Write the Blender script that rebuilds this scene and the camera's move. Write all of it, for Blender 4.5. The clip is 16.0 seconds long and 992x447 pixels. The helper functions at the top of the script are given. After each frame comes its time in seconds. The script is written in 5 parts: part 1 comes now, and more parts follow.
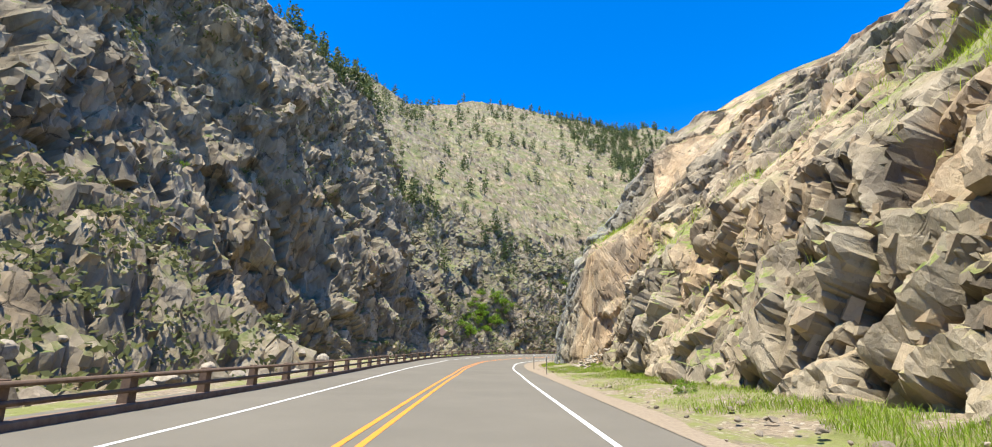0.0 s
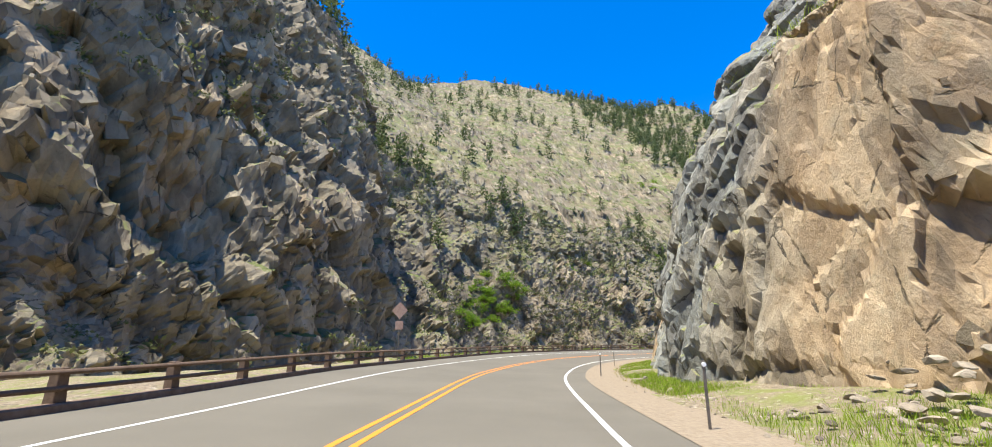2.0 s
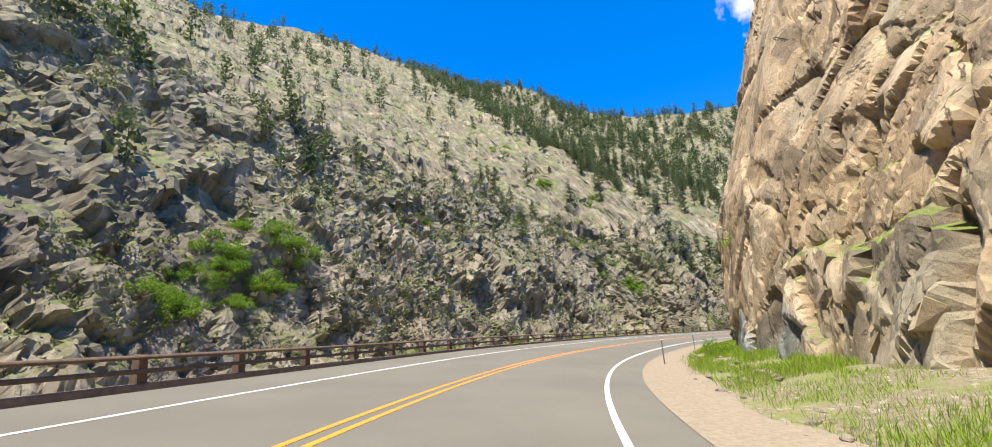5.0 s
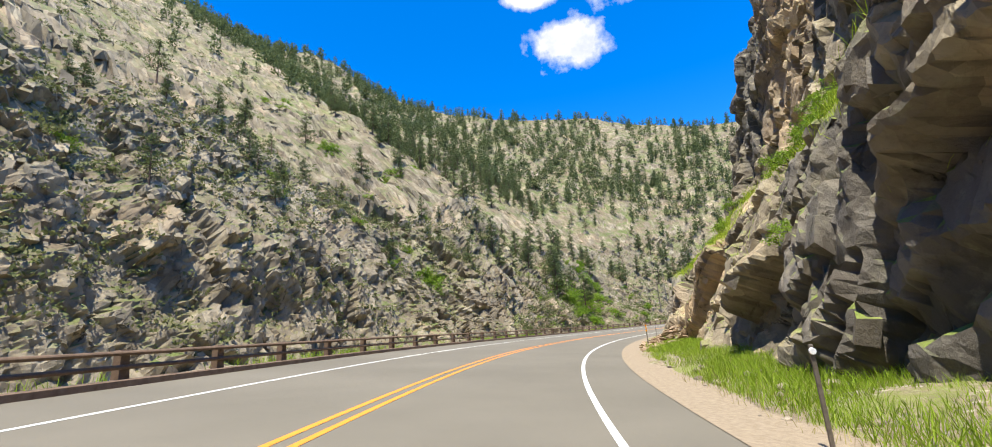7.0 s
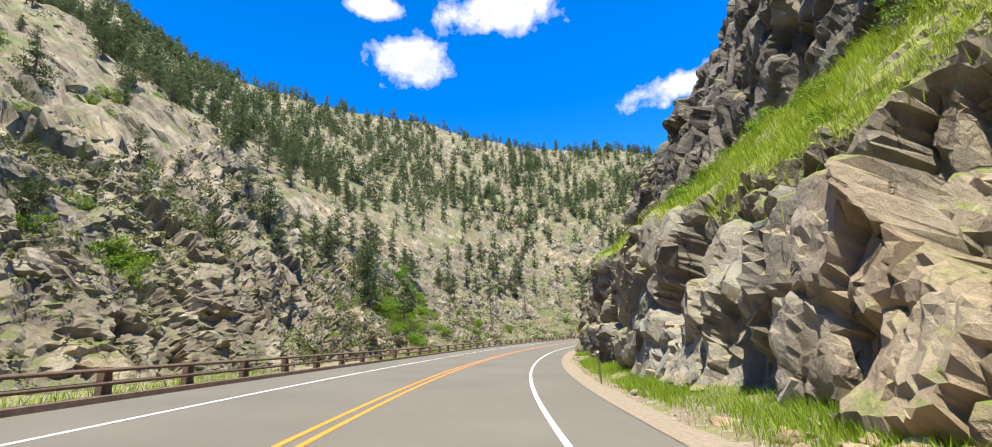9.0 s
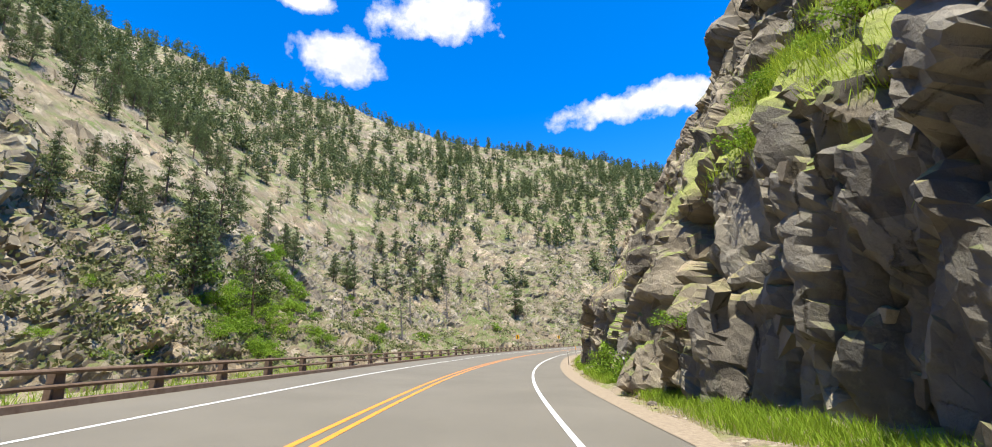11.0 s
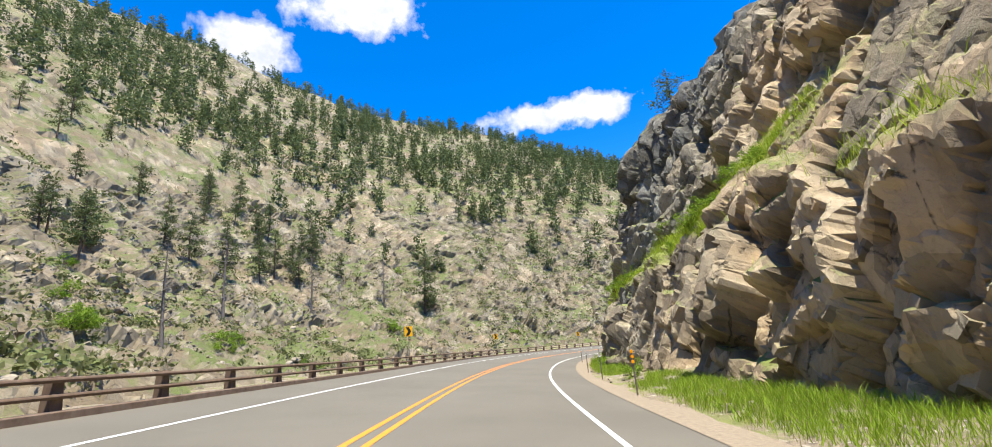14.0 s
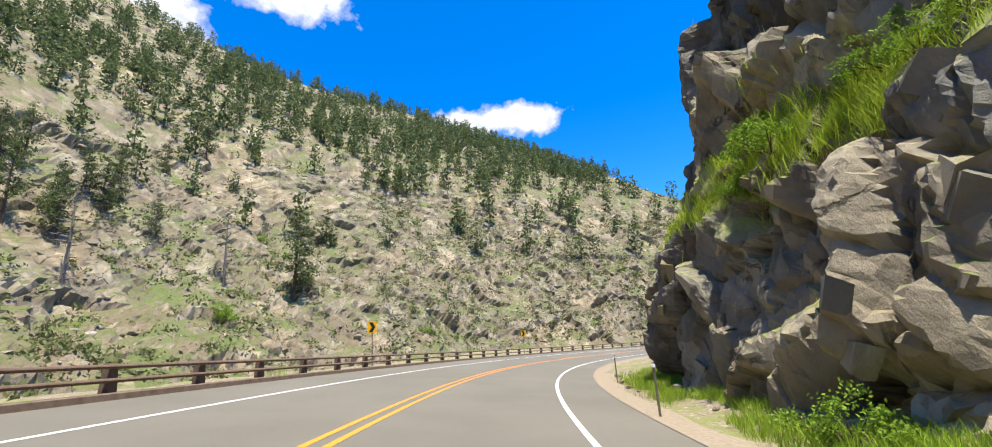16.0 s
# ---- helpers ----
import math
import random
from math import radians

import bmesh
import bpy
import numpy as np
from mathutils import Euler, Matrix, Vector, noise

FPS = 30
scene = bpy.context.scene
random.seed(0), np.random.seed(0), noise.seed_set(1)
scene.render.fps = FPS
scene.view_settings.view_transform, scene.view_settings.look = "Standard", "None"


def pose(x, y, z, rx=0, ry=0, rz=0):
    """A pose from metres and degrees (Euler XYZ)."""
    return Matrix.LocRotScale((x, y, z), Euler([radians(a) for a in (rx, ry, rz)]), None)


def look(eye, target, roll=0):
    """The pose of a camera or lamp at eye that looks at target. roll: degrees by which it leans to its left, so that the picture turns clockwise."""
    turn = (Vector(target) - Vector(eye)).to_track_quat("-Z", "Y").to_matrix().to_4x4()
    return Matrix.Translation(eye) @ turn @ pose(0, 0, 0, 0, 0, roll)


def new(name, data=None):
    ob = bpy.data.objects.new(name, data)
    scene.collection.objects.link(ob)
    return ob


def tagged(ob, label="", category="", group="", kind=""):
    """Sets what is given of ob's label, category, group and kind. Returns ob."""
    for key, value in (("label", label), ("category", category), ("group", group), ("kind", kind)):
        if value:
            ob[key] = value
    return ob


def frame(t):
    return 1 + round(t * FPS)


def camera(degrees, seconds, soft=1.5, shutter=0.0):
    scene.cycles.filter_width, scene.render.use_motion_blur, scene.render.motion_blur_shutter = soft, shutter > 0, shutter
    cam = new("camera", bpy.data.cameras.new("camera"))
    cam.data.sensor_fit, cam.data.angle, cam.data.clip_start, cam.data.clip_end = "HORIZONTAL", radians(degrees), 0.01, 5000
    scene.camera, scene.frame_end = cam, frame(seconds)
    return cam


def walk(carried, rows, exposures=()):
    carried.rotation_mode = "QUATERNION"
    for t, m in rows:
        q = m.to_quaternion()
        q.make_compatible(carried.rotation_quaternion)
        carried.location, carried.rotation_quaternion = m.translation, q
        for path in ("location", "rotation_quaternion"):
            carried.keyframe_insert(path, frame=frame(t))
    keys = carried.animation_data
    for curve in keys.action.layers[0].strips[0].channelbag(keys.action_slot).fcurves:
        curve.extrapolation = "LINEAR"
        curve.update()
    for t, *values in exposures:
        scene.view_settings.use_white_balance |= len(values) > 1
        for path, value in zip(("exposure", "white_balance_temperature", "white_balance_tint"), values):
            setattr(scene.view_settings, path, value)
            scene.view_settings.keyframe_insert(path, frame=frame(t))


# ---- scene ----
cam = camera(92.7, 16.0, soft=1.0)
METRES, EYE, TILT, LEAN, TURN = 300.0, 1.4, 15.0, -1.0, 0.0
ROWS = [
    (0.0, 0.0, 0.0, 0.0, -0.0, 0.0, -0.0),
    (0.5, -0.0007, 0.0289, -0.0079, 0.56, -0.03, 0.61),
    (1.0, -0.001, 0.0579, -0.0158, 1.0, -0.1, 0.83),
    (1.5, -0.0011, 0.0871, -0.0237, 1.06, -0.26, 1.01),
    (2.0, -0.0008, 0.1164, -0.0316, 0.85, -0.31, 1.14),
    (2.5, 0.0005, 0.1457, -0.0395, -0.01, -0.28, 1.42),
    (3.0, 0.0033, 0.1749, -0.0474, -2.43, -0.33, 1.6),
    (5.5, 0.0438, 0.3123, -0.0847, -23.41, -0.32, -1.42),
    (6.0, 0.0586, 0.337, -0.0913, -29.23, 0.12, -2.74),
    (6.5, 0.0762, 0.3607, -0.0979, -35.31, 0.75, -3.62),
    (7.0, 0.0962, 0.3829, -0.1041, -41.85, 1.37, -4.78),
    (7.5, 0.1186, 0.4036, -0.1098, -49.46, 2.42, -6.72),
    (8.0, 0.1427, 0.423, -0.1153, -54.33, 3.9, -7.06),
    (8.5, 0.1684, 0.4407, -0.1204, -59.55, 5.32, -7.76),
    (9.0, 0.1957, 0.4568, -0.1251, -63.05, 6.25, -8.61),
    (11.5, 0.3436, 0.5161, -0.1445, -74.31, 9.92, -10.26),
    (12.0, 0.3756, 0.525, -0.1474, -75.98, 10.45, -9.98),
    (12.5, 0.408, 0.5322, -0.15, -78.09, 10.84, -10.1),
    (13.0, 0.4408, 0.5385, -0.1524, -79.78, 11.12, -9.97),
    (13.5, 0.4733, 0.5434, -0.1543, -80.91, 11.5, -10.08),
    (14.0, 0.5056, 0.5473, -0.1561, -82.41, 11.92, -9.92),
    (14.5, 0.538, 0.5502, -0.1575, -83.97, 12.57, -8.31),
    (15.0, 0.5701, 0.5524, -0.159, -86.45, 12.93, -11.01),
    (15.5, 0.6013, 0.554, -0.1604, -88.6, 13.52, -11.78),
    (16.0, 0.6328, 0.5538, -0.161, -92.15, 14.54, -11.39),
]
walk(cam, [(t, pose(0, 0, EYE, TILT, LEAN, TURN) @ pose(METRES * x, METRES * y, METRES * z, 90 + pitch, roll, yaw)) for t, x, y, z, yaw, pitch, roll in ROWS], exposures=[(0.0, 1.0), (16.0, 1.0)])

# ---- light ----
SUN_DIR = Vector((-0.20, -0.165, 0.966)).normalized()
sun = new("sun", bpy.data.lights.new("sun", "SUN"))
sun.data.energy, sun.data.angle, sun.data.color = 5.1, radians(0.5), (1.0, 0.955, 0.815)
sun.matrix_world = look((0, 0, 300), Vector((0, 0, 300)) - SUN_DIR)
tagged(sun, "midday sun", "sun")
world = bpy.data.worlds.new("sky")
scene.world = world
world.use_nodes = True
wn = world.node_tree.nodes
sky = wn.new("ShaderNodeTexSky")
sky.sky_type, sky.sun_disc = "NISHITA", False
sky.sun_elevation = math.asin(SUN_DIR.z)
sky.sun_rotation = math.atan2(SUN_DIR.x, SUN_DIR.y)
sky.altitude, sky.air_density, sky.dust_density, sky.ozone_density = 1800, 1.0, 0.3, 3.0
tone = wn.new("ShaderNodeHueSaturation")
tone.inputs["Hue"].default_value, tone.inputs["Saturation"].default_value, tone.inputs["Value"].default_value = 0.508, 1.42, 1.2
world.node_tree.links.new(sky.outputs[0], tone.inputs["Color"])
world.node_tree.links.new(tone.outputs[0], wn["Background"].inputs["Color"])
wn["Background"].inputs["Strength"].default_value = 0.14


# ---- arithmetic ----
def spline(xs, ys, x):
    """Natural cubic spline through (xs, ys), at x."""
    xs, ys, x = np.asarray(xs, float), np.asarray(ys, float), np.asarray(x, float)
    n, h = len(xs), np.diff(xs)
    a, r = np.eye(n), np.zeros(n)
    for i in range(1, n - 1):
        a[i, i - 1 : i + 2] = h[i - 1], 2 * (h[i - 1] + h[i]), h[i]
        r[i] = 6 * ((ys[i + 1] - ys[i]) / h[i] - (ys[i] - ys[i - 1]) / h[i - 1])
    m = np.linalg.solve(a, r)
    i = np.clip(np.searchsorted(xs, x) - 1, 0, n - 2)
    l, d = x - xs[i], h[i]
    b = (ys[i + 1] - ys[i]) / d - d * (2 * m[i] + m[i + 1]) / 6
    return ys[i] + l * (b + l * (m[i] / 2 + l * (m[i + 1] - m[i]) / (6 * d)))


def smooth(a, b, x):
    t = np.clip((np.asarray(x, float) - a) / (b - a), 0, 1)
    return t * t * (3 - 2 * t)


def table(rows, s):
    """The columns of a table, whose first column is the station, smoothed between its rows."""
    rows = np.array(rows, float)
    s = np.asarray(s, float)
    i = np.clip(np.searchsorted(rows[:, 0], s) - 1, 0, len(rows) - 2)
    t = np.clip((s - rows[i, 0]) / (rows[i + 1, 0] - rows[i, 0]), 0, 1)
    t = t * t * (3 - 2 * t) * 0.6 + t * 0.4
    return [rows[i, k] * (1 - t) + rows[i + 1, k] * t for k in range(1, rows.shape[1])]


def hashed(x, y, z, k):
    with np.errstate(over="ignore"):
        h = x.astype(np.uint32) * np.uint32(374761393) + y.astype(np.uint32) * np.uint32(668265263)
        h = h + z.astype(np.uint32) * np.uint32(3266489917) + np.uint32(k * 974634777 % 2**32)
        h = (h ^ (h >> np.uint32(13))) * np.uint32(1274126177)
        h = (h ^ (h >> np.uint32(16))) * np.uint32(2246822519)
        h = h ^ (h >> np.uint32(15))
    return (h & np.uint32(0xFFFFFF)) / float(0x1000000)


def vnoise(p, size, k=0):
    """Smooth noise of -1 to 1."""
    q = p / size
    b = np.floor(q).astype(np.int64)
    f = q - b
    f = f * f * (3 - 2 * f)
    out = np.zeros(len(p))
    for i in range(8):
        o = np.array(((i >> 2) & 1, (i >> 1) & 1, i & 1))
        w = np.prod(np.where(o, f, 1 - f), axis=1)
        c = b + o
        out += w * hashed(c[:, 0], c[:, 1], c[:, 2], k)
    return out * 2 - 1


def fbm(p, size, octaves=4, k=0):
    out, amp = np.zeros(len(p)), 1.0
    for i in range(octaves):
        out += amp * vnoise(p, size / 2**i, k + i * 7)
        amp *= 0.5
    return out


def cells(q, k=0):
    """Irregular flat cells over the plane of q: each place's cell, its offset from the cell's core and its distance to the joint."""
    b = np.floor(q).astype(np.int64)
    d1, d2 = np.full(len(q), 9.0), np.full(len(q), 9.0)
    cell, away = np.zeros_like(b), np.zeros_like(q)
    for i in range(9):
        c = b + np.array((i // 3 - 1, i % 3 - 1))
        j = np.stack([hashed(c[:, 0], c[:, 1], 0 * c[:, 0], k + n) for n in (1, 2)], 1)
        v = q - c - j
        d = (v**2).sum(1)
        near = d < d1
        d2 = np.where(near, d1, np.minimum(d2, d))
        d1 = np.where(near, d, d1)
        cell[near], away[near] = c[near], v[near]
    return cell, away, np.sqrt(d2) - np.sqrt(d1)


def joints(q, size, k, tilt=0.8):
    """Rock parted by two sets of joints into blocks, each set in or out and tilted by chance: the relief and the block's own chance number."""
    z = q[:, 1] / size[1]
    iz = np.floor(z).astype(np.int64)
    o = 0 * iz
    h = hashed(iz, o, o, k)
    x = q[:, 0] / size[0] * (0.7 + 0.6 * h) + 9 * h
    ix = np.floor(x).astype(np.int64)
    fx, fz = x - ix, z - iz
    cut = 0.3 + 0.4 * hashed(ix, iz, o, k + 1)
    upper = (fz > cut) & (hashed(ix, iz, o, k + 2) < 0.6)
    iz = iz * 2 + upper
    r = [hashed(ix, iz, o + 1, k + n) for n in (3, 4, 5)]
    return r[0] - 0.5 + tilt * ((fx - 0.5) * (2 * r[1] - 1) + (fz - 0.5) * (2 * r[2] - 1)), r[0]


# ---- the road's line: s metres along it, u metres to its right ----
LINE = [(-8.5, -2.2, -150), (-4, -2.2, -71), (0, -2.25, 0), (1, -2.5, 18), (2, -2.44, 36.3), (3, -1.25, 54.8), (5.5, 11.15, 98.1), (6.5, 21.1, 113.5),
        (7.5, 34.0, 127.1), (8.5, 49.3, 138.9), (9, 57.7, 144.05), (11.5, 102.5, 162.9), (12.5, 121.9, 168.05), (13.5, 141.7, 171.6),
        (14.5, 161.25, 173.85), (15.5, 180.4, 175.2), (16, 189.9, 175.2), (17, 209.5, 173.6), (18, 228.3, 169.2), (19.5, 254.0, 156.5), (21, 275, 137), (23, 294, 106), (26, 308, 55)]
_t = np.linspace(-8.5, 26, 2400)
_xy = np.stack([spline([r[0] for r in LINE], [r[i] for r in LINE], _t) for i in (1, 2)], 1)
_len = np.r_[0, np.cumsum(np.linalg.norm(np.diff(_xy, axis=0), axis=1))]
_len -= np.interp(0, _t, _len)
_dir = np.gradient(_xy, axis=0)
_dir /= np.linalg.norm(_dir, axis=1)[:, None]
SHIFT = [(-160, 0.2), (0, 0.2), (30, 0.05), (46, -0.45), (62, -0.95), (112, -1.0), (138, -0.8), (170, -0.7), (223, -0.48), (245, -0.32), (263, -0.22), (284, -0.4), (310, -0.5), (600, -0.5)]
BANK = [(-160, -0.5), (20, -0.3), (45, 0.8), (60, 2.0), (100, 4.0), (125, 4.9), (200, 4.6), (270, 5.2), (320, 5.2), (420, 4.5), (600, 0)]
RISE = [(-160, 0), (0, 0), (45, -0.12), (108, 0.0), (154, 0.2), (212, 0.0), (262, -0.08), (300, -0.32), (420, -0.8), (600, -1)]


def ground_at(s, u):
    """World x, y of the place u metres to the right of the centre line at s."""
    s, u = np.broadcast_arrays(np.asarray(s, float), np.asarray(u, float))
    u = u + table(SHIFT, s)[0]
    x, y = np.interp(s, _len, _xy[:, 0]), np.interp(s, _len, _xy[:, 1])
    dx, dy = np.interp(s, _len, _dir[:, 0]), np.interp(s, _len, _dir[:, 1])
    n = np.hypot(dx, dy)
    return x + u * dy / n, y - u * dx / n


def heading(s):
    return math.degrees(math.atan2(np.interp(s, _len, _dir[:, 0]), np.interp(s, _len, _dir[:, 1])))


def road_z(s, u):
    (bank,), (rise,), (shift,) = table(BANK, s), table(RISE, s), table(SHIFT, s)
    return rise - np.tan(np.radians(bank)) * (np.clip(u, -8, 7.0) + shift - 2.2)


# ---- mesh helpers ----
def grid_mesh(name, g, mat, attrs=None, flat=True, flip=False):
    """A sheet from an array of places (n, m, 3)."""
    n, m = g.shape[:2]
    me = bpy.data.meshes.new(name)
    me.vertices.add(n * m)
    me.vertices.foreach_set("co", g.astype(np.float32).ravel())
    i = (np.arange(n - 1)[:, None] * m + np.arange(m - 1)).ravel()
    q = np.stack([i, i + m, i + m + 1, i + 1], 1)
    if flip:
        q = q[:, ::-1]
    me.loops.add(q.size)
    me.loops.foreach_set("vertex_index", q.astype(np.int32).ravel())
    me.polygons.add(len(q))
    me.polygons.foreach_set("loop_start", np.arange(0, q.size, 4, dtype=np.int32))
    for key, val in (attrs or {}).items():
        a = me.attributes.new(key, "FLOAT", "POINT")
        a.data.foreach_set("value", val.astype(np.float32).ravel())
    me.update(calc_edges=True)
    if flat:
        me.shade_flat()
    else:
        me.shade_smooth()
    me.materials.append(mat)
    return me


def tri_mesh(name, verts, faces, mat, smooth_it=False):
    me = bpy.data.meshes.new(name)
    me.from_pydata([tuple(v) for v in verts], [], [tuple(f) for f in faces])
    me.materials.append(mat)
    if smooth_it:
        me.shade_smooth()
    return me


def from_bm(name, bm, mat):
    me = bpy.data.meshes.new(name)
    bm.to_mesh(me)
    bm.free()
    me.materials.append(mat)
    return me


def part(name, me, parent, label="", m=None):
    ob = new(name, me)
    ob.parent = parent
    if m is not None:
        ob.matrix_basis = m
    if label:
        tagged(ob, label)
    return ob


def normals(g):
    a, b = np.gradient(g, axis=0), np.gradient(g, axis=1)
    n = np.cross(a, b)
    return n / np.maximum(np.linalg.norm(n, axis=2), 1e-9)[..., None]


# ---- materials ----
class Nodes:
    """A small hand for node materials."""

    def __init__(self, name, rough=0.8):
        self.mat = bpy.data.materials.new(name)
        self.mat.use_nodes = True
        self.tree = self.mat.node_tree
        self.bsdf = self.tree.nodes["Principled BSDF"]
        self.bsdf.inputs["Roughness"].default_value = rough
        self.bsdf.inputs["Specular IOR Level"].default_value = 0.25
        self.pos = self.node("ShaderNodeNewGeometry").outputs["Position"]

    def node(self, kind, **values):
        n = self.tree.nodes.new(kind)
        for key, v in values.items():
            if key in ("operation", "blend_type", "data_type", "feature", "attribute_name", "distance", "noise_dimensions"):
                if key == "operation":
                    n.operation = v
                elif key == "blend_type":
                    n.blend_type = v
                elif key == "data_type":
                    n.data_type = v
                elif key == "feature":
                    n.feature = v
                elif key == "attribute_name":
                    n.attribute_name = v
                elif key == "distance":
                    n.distance = v
        return n

    def join(self, a, b):
        self.tree.links.new(a, b)

    def set(self, socket, v):
        if isinstance(v, bpy.types.NodeSocket):
            self.join(v, socket)
        elif hasattr(v, "__len__"):
            socket.default_value = (*v, 1)[:4] if len(v) == 3 and socket.type == "RGBA" else v
        else:
            socket.default_value = v

    def noise(self, scale, detail=4, rough=0.55, stretch=None, vec=None):
        n = self.node("ShaderNodeTexNoise")
        n.inputs["Scale"].default_value, n.inputs["Detail"].default_value, n.inputs["Roughness"].default_value = scale, detail, rough
        v = vec or self.pos
        if stretch:
            mp = self.node("ShaderNodeMapping")
            self.join(v, mp.inputs["Vector"])
            mp.inputs["Scale"].default_value = stretch
            v = mp.outputs[0]
        self.join(v, n.inputs["Vector"])
        return n.outputs["Fac"]

    def voronoi(self, scale, feature="F1", out="Distance", stretch=None):
        n = self.node("ShaderNodeTexVoronoi", feature=feature)
        n.inputs["Scale"].default_value = scale
        v = self.pos
        if stretch:
            mp = self.node("ShaderNodeMapping")
            self.join(v, mp.inputs["Vector"])
            mp.inputs["Scale"].default_value = stretch
            v = mp.outputs[0]
        self.join(v, n.inputs["Vector"])
        return n.outputs[out]

    def ramp(self, fac, *stops):
        n = self.node("ShaderNodeValToRGB")
        e = n.color_ramp.elements
        while len(e) < len(stops):
            e.new(0.5)
        for el, (p, c) in zip(e, stops):
            el.position = p
            el.color = (c, c, c, 1) if isinstance(c, (int, float)) else (*c, 1)
        self.join(fac, n.inputs[0])
        return n.outputs[0]

    def mix(self, fac, a, b, how="MIX"):
        n = self.node("ShaderNodeMix", data_type="RGBA", blend_type=how)
        self.set(n.inputs[0], fac)
        self.set(n.inputs[6], a)
        self.set(n.inputs[7], b)
        return n.outputs[2]

    def math(self, op, a, b=0.0):
        n = self.node("ShaderNodeMath", operation=op)
        self.set(n.inputs[0], a)
        self.set(n.inputs[1], b)
        return n.outputs[0]

    def attr(self, name):
        return self.node("ShaderNodeAttribute", attribute_name=name).outputs["Fac"]

    def up(self):
        g = self.node("ShaderNodeNewGeometry")
        x = self.node("ShaderNodeSeparateXYZ")
        self.join(g.outputs["Normal"], x.inputs[0])
        return x.outputs["Z"]

    def chance(self):
        return self.node("ShaderNodeObjectInfo").outputs["Random"]

    def island(self):
        return self.node("ShaderNodeNewGeometry").outputs["Random Per Island"]

    def color(self, c):
        self.set(self.bsdf.inputs["Base Color"], c)
        return self

    def bump(self, height, strength=0.5, distance=0.05):
        n = self.node("ShaderNodeBump")
        n.inputs["Strength"].default_value, n.inputs["Distance"].default_value = strength, distance
        self.join(height, n.inputs["Height"])
        self.join(n.outputs[0], self.bsdf.inputs["Normal"])
        return self


def rock_material(name, soil, green, fine=1.0, grass=(0.62, 0.80), depth=1.0):
    """Stone whose kind follows the attributes warm and grey; dark is blackish stone and painted-in shade; soil and
    green lie on what is flat enough.
    """
    k = Nodes(name, 0.85)
    big = k.noise(0.07 * fine, 5, 0.6)
    mid = k.noise(0.6 * fine, 6, 0.65, stretch=(1, 1, 0.5))
    small = k.noise(6 * fine, 8, 0.7)
    shade = k.math("ADD", k.math("MULTIPLY", k.attr("tint"), 0.5), k.math("MULTIPLY", mid, 0.55))
    tan = k.ramp(shade, (0.2, (0.10, 0.08, 0.056)), (0.5, (0.29, 0.235, 0.165)), (0.8, (0.48, 0.405, 0.30)))
    rust = k.ramp(shade, (0.2, (0.28, 0.19, 0.11)), (0.5, (0.56, 0.40, 0.25)), (0.82, (0.66, 0.52, 0.36)))
    blue = k.ramp(shade, (0.2, (0.10, 0.104, 0.10)), (0.5, (0.25, 0.255, 0.24)), (0.8, (0.40, 0.40, 0.37)))
    black = k.ramp(shade, (0.2, (0.055, 0.052, 0.05)), (0.5, (0.13, 0.115, 0.10)), (0.82, (0.26, 0.23, 0.20)))

    def where(name, a, b):
        v = k.math("ADD", k.attr(name), k.math("MULTIPLY", k.math("SUBTRACT", k.math("ADD", k.math("MULTIPLY", big, 0.6), k.math("MULTIPLY", k.attr("tint2"), 0.4)), 0.5), 1.5))
        return k.ramp(v, (a, 0.0), (b, 1.0))

    base = k.mix(where("grey", 0.35, 0.7), tan, blue)
    base = k.mix(where("warm", 0.35, 0.75), base, rust)
    base = k.mix(where("dark", 0.3, 0.8), base, black)
    chip = k.voronoi(1.1 * fine, "F1", "Color", stretch=(1, 0.8, 0.45))
    chip2 = k.voronoi(4.0 * fine, "F1", "Color", stretch=(1, 0.8, 0.5))
    base = k.mix(k.ramp(chip, (0.15, 0.5), (0.5, 0.0)), base, (0.075, 0.062, 0.052))
    base = k.mix(k.ramp(chip2, (0.1, 0.22), (0.35, 0.0)), base, (0.07, 0.058, 0.048))
    base = k.mix(k.ramp(small, (0.3, 0.28), (0.45, 0.0)), base, (0.06, 0.05, 0.04))
    base = k.mix(k.ramp(k.noise(0.5 * fine, 5, 0.6, stretch=(1, 1, 0.3)), (0.53, 0.0), (0.68, 0.5)), base, (0.10, 0.083, 0.066))
    base = k.mix(k.ramp(k.noise(0.33 * fine, 4, 0.6), (0.55, 0.0), (0.66, 0.4)), base, (0.43, 0.37, 0.27))
    bent = k.math("ADD", k.voronoi(0.42 * fine, "DISTANCE_TO_EDGE", stretch=(1, 1, 0.62)), k.math("MULTIPLY", k.math("SUBTRACT", k.noise(1.4 * fine, 6, 0.7), 0.5), 0.16))
    crack = k.ramp(k.math("ABSOLUTE", bent), (0.004, 1.0), (0.016, 0.0))
    crack = k.math("MULTIPLY", crack, k.ramp(k.noise(0.8 * fine, 3, 0.5), (0.48, 0.0), (0.58, 0.8)))
    base = k.mix(crack, base, (0.045, 0.038, 0.03))
    lichen = k.ramp(k.noise(1.6 * fine, 6, 0.75), (0.55, 0.0), (0.72, 0.45))
    base = k.mix(lichen, base, (0.30, 0.29, 0.20))
    base = k.mix(1.0, base, (depth, depth, depth * 0.97), "MULTIPLY")
    flat = k.math("ADD", k.up(), k.math("MULTIPLY", k.math("SUBTRACT", k.noise(0.35 * fine, 5, 0.6), 0.5), 0.9))
    on = k.ramp(flat, (grass[0], 0.0), (grass[1], 1.0))
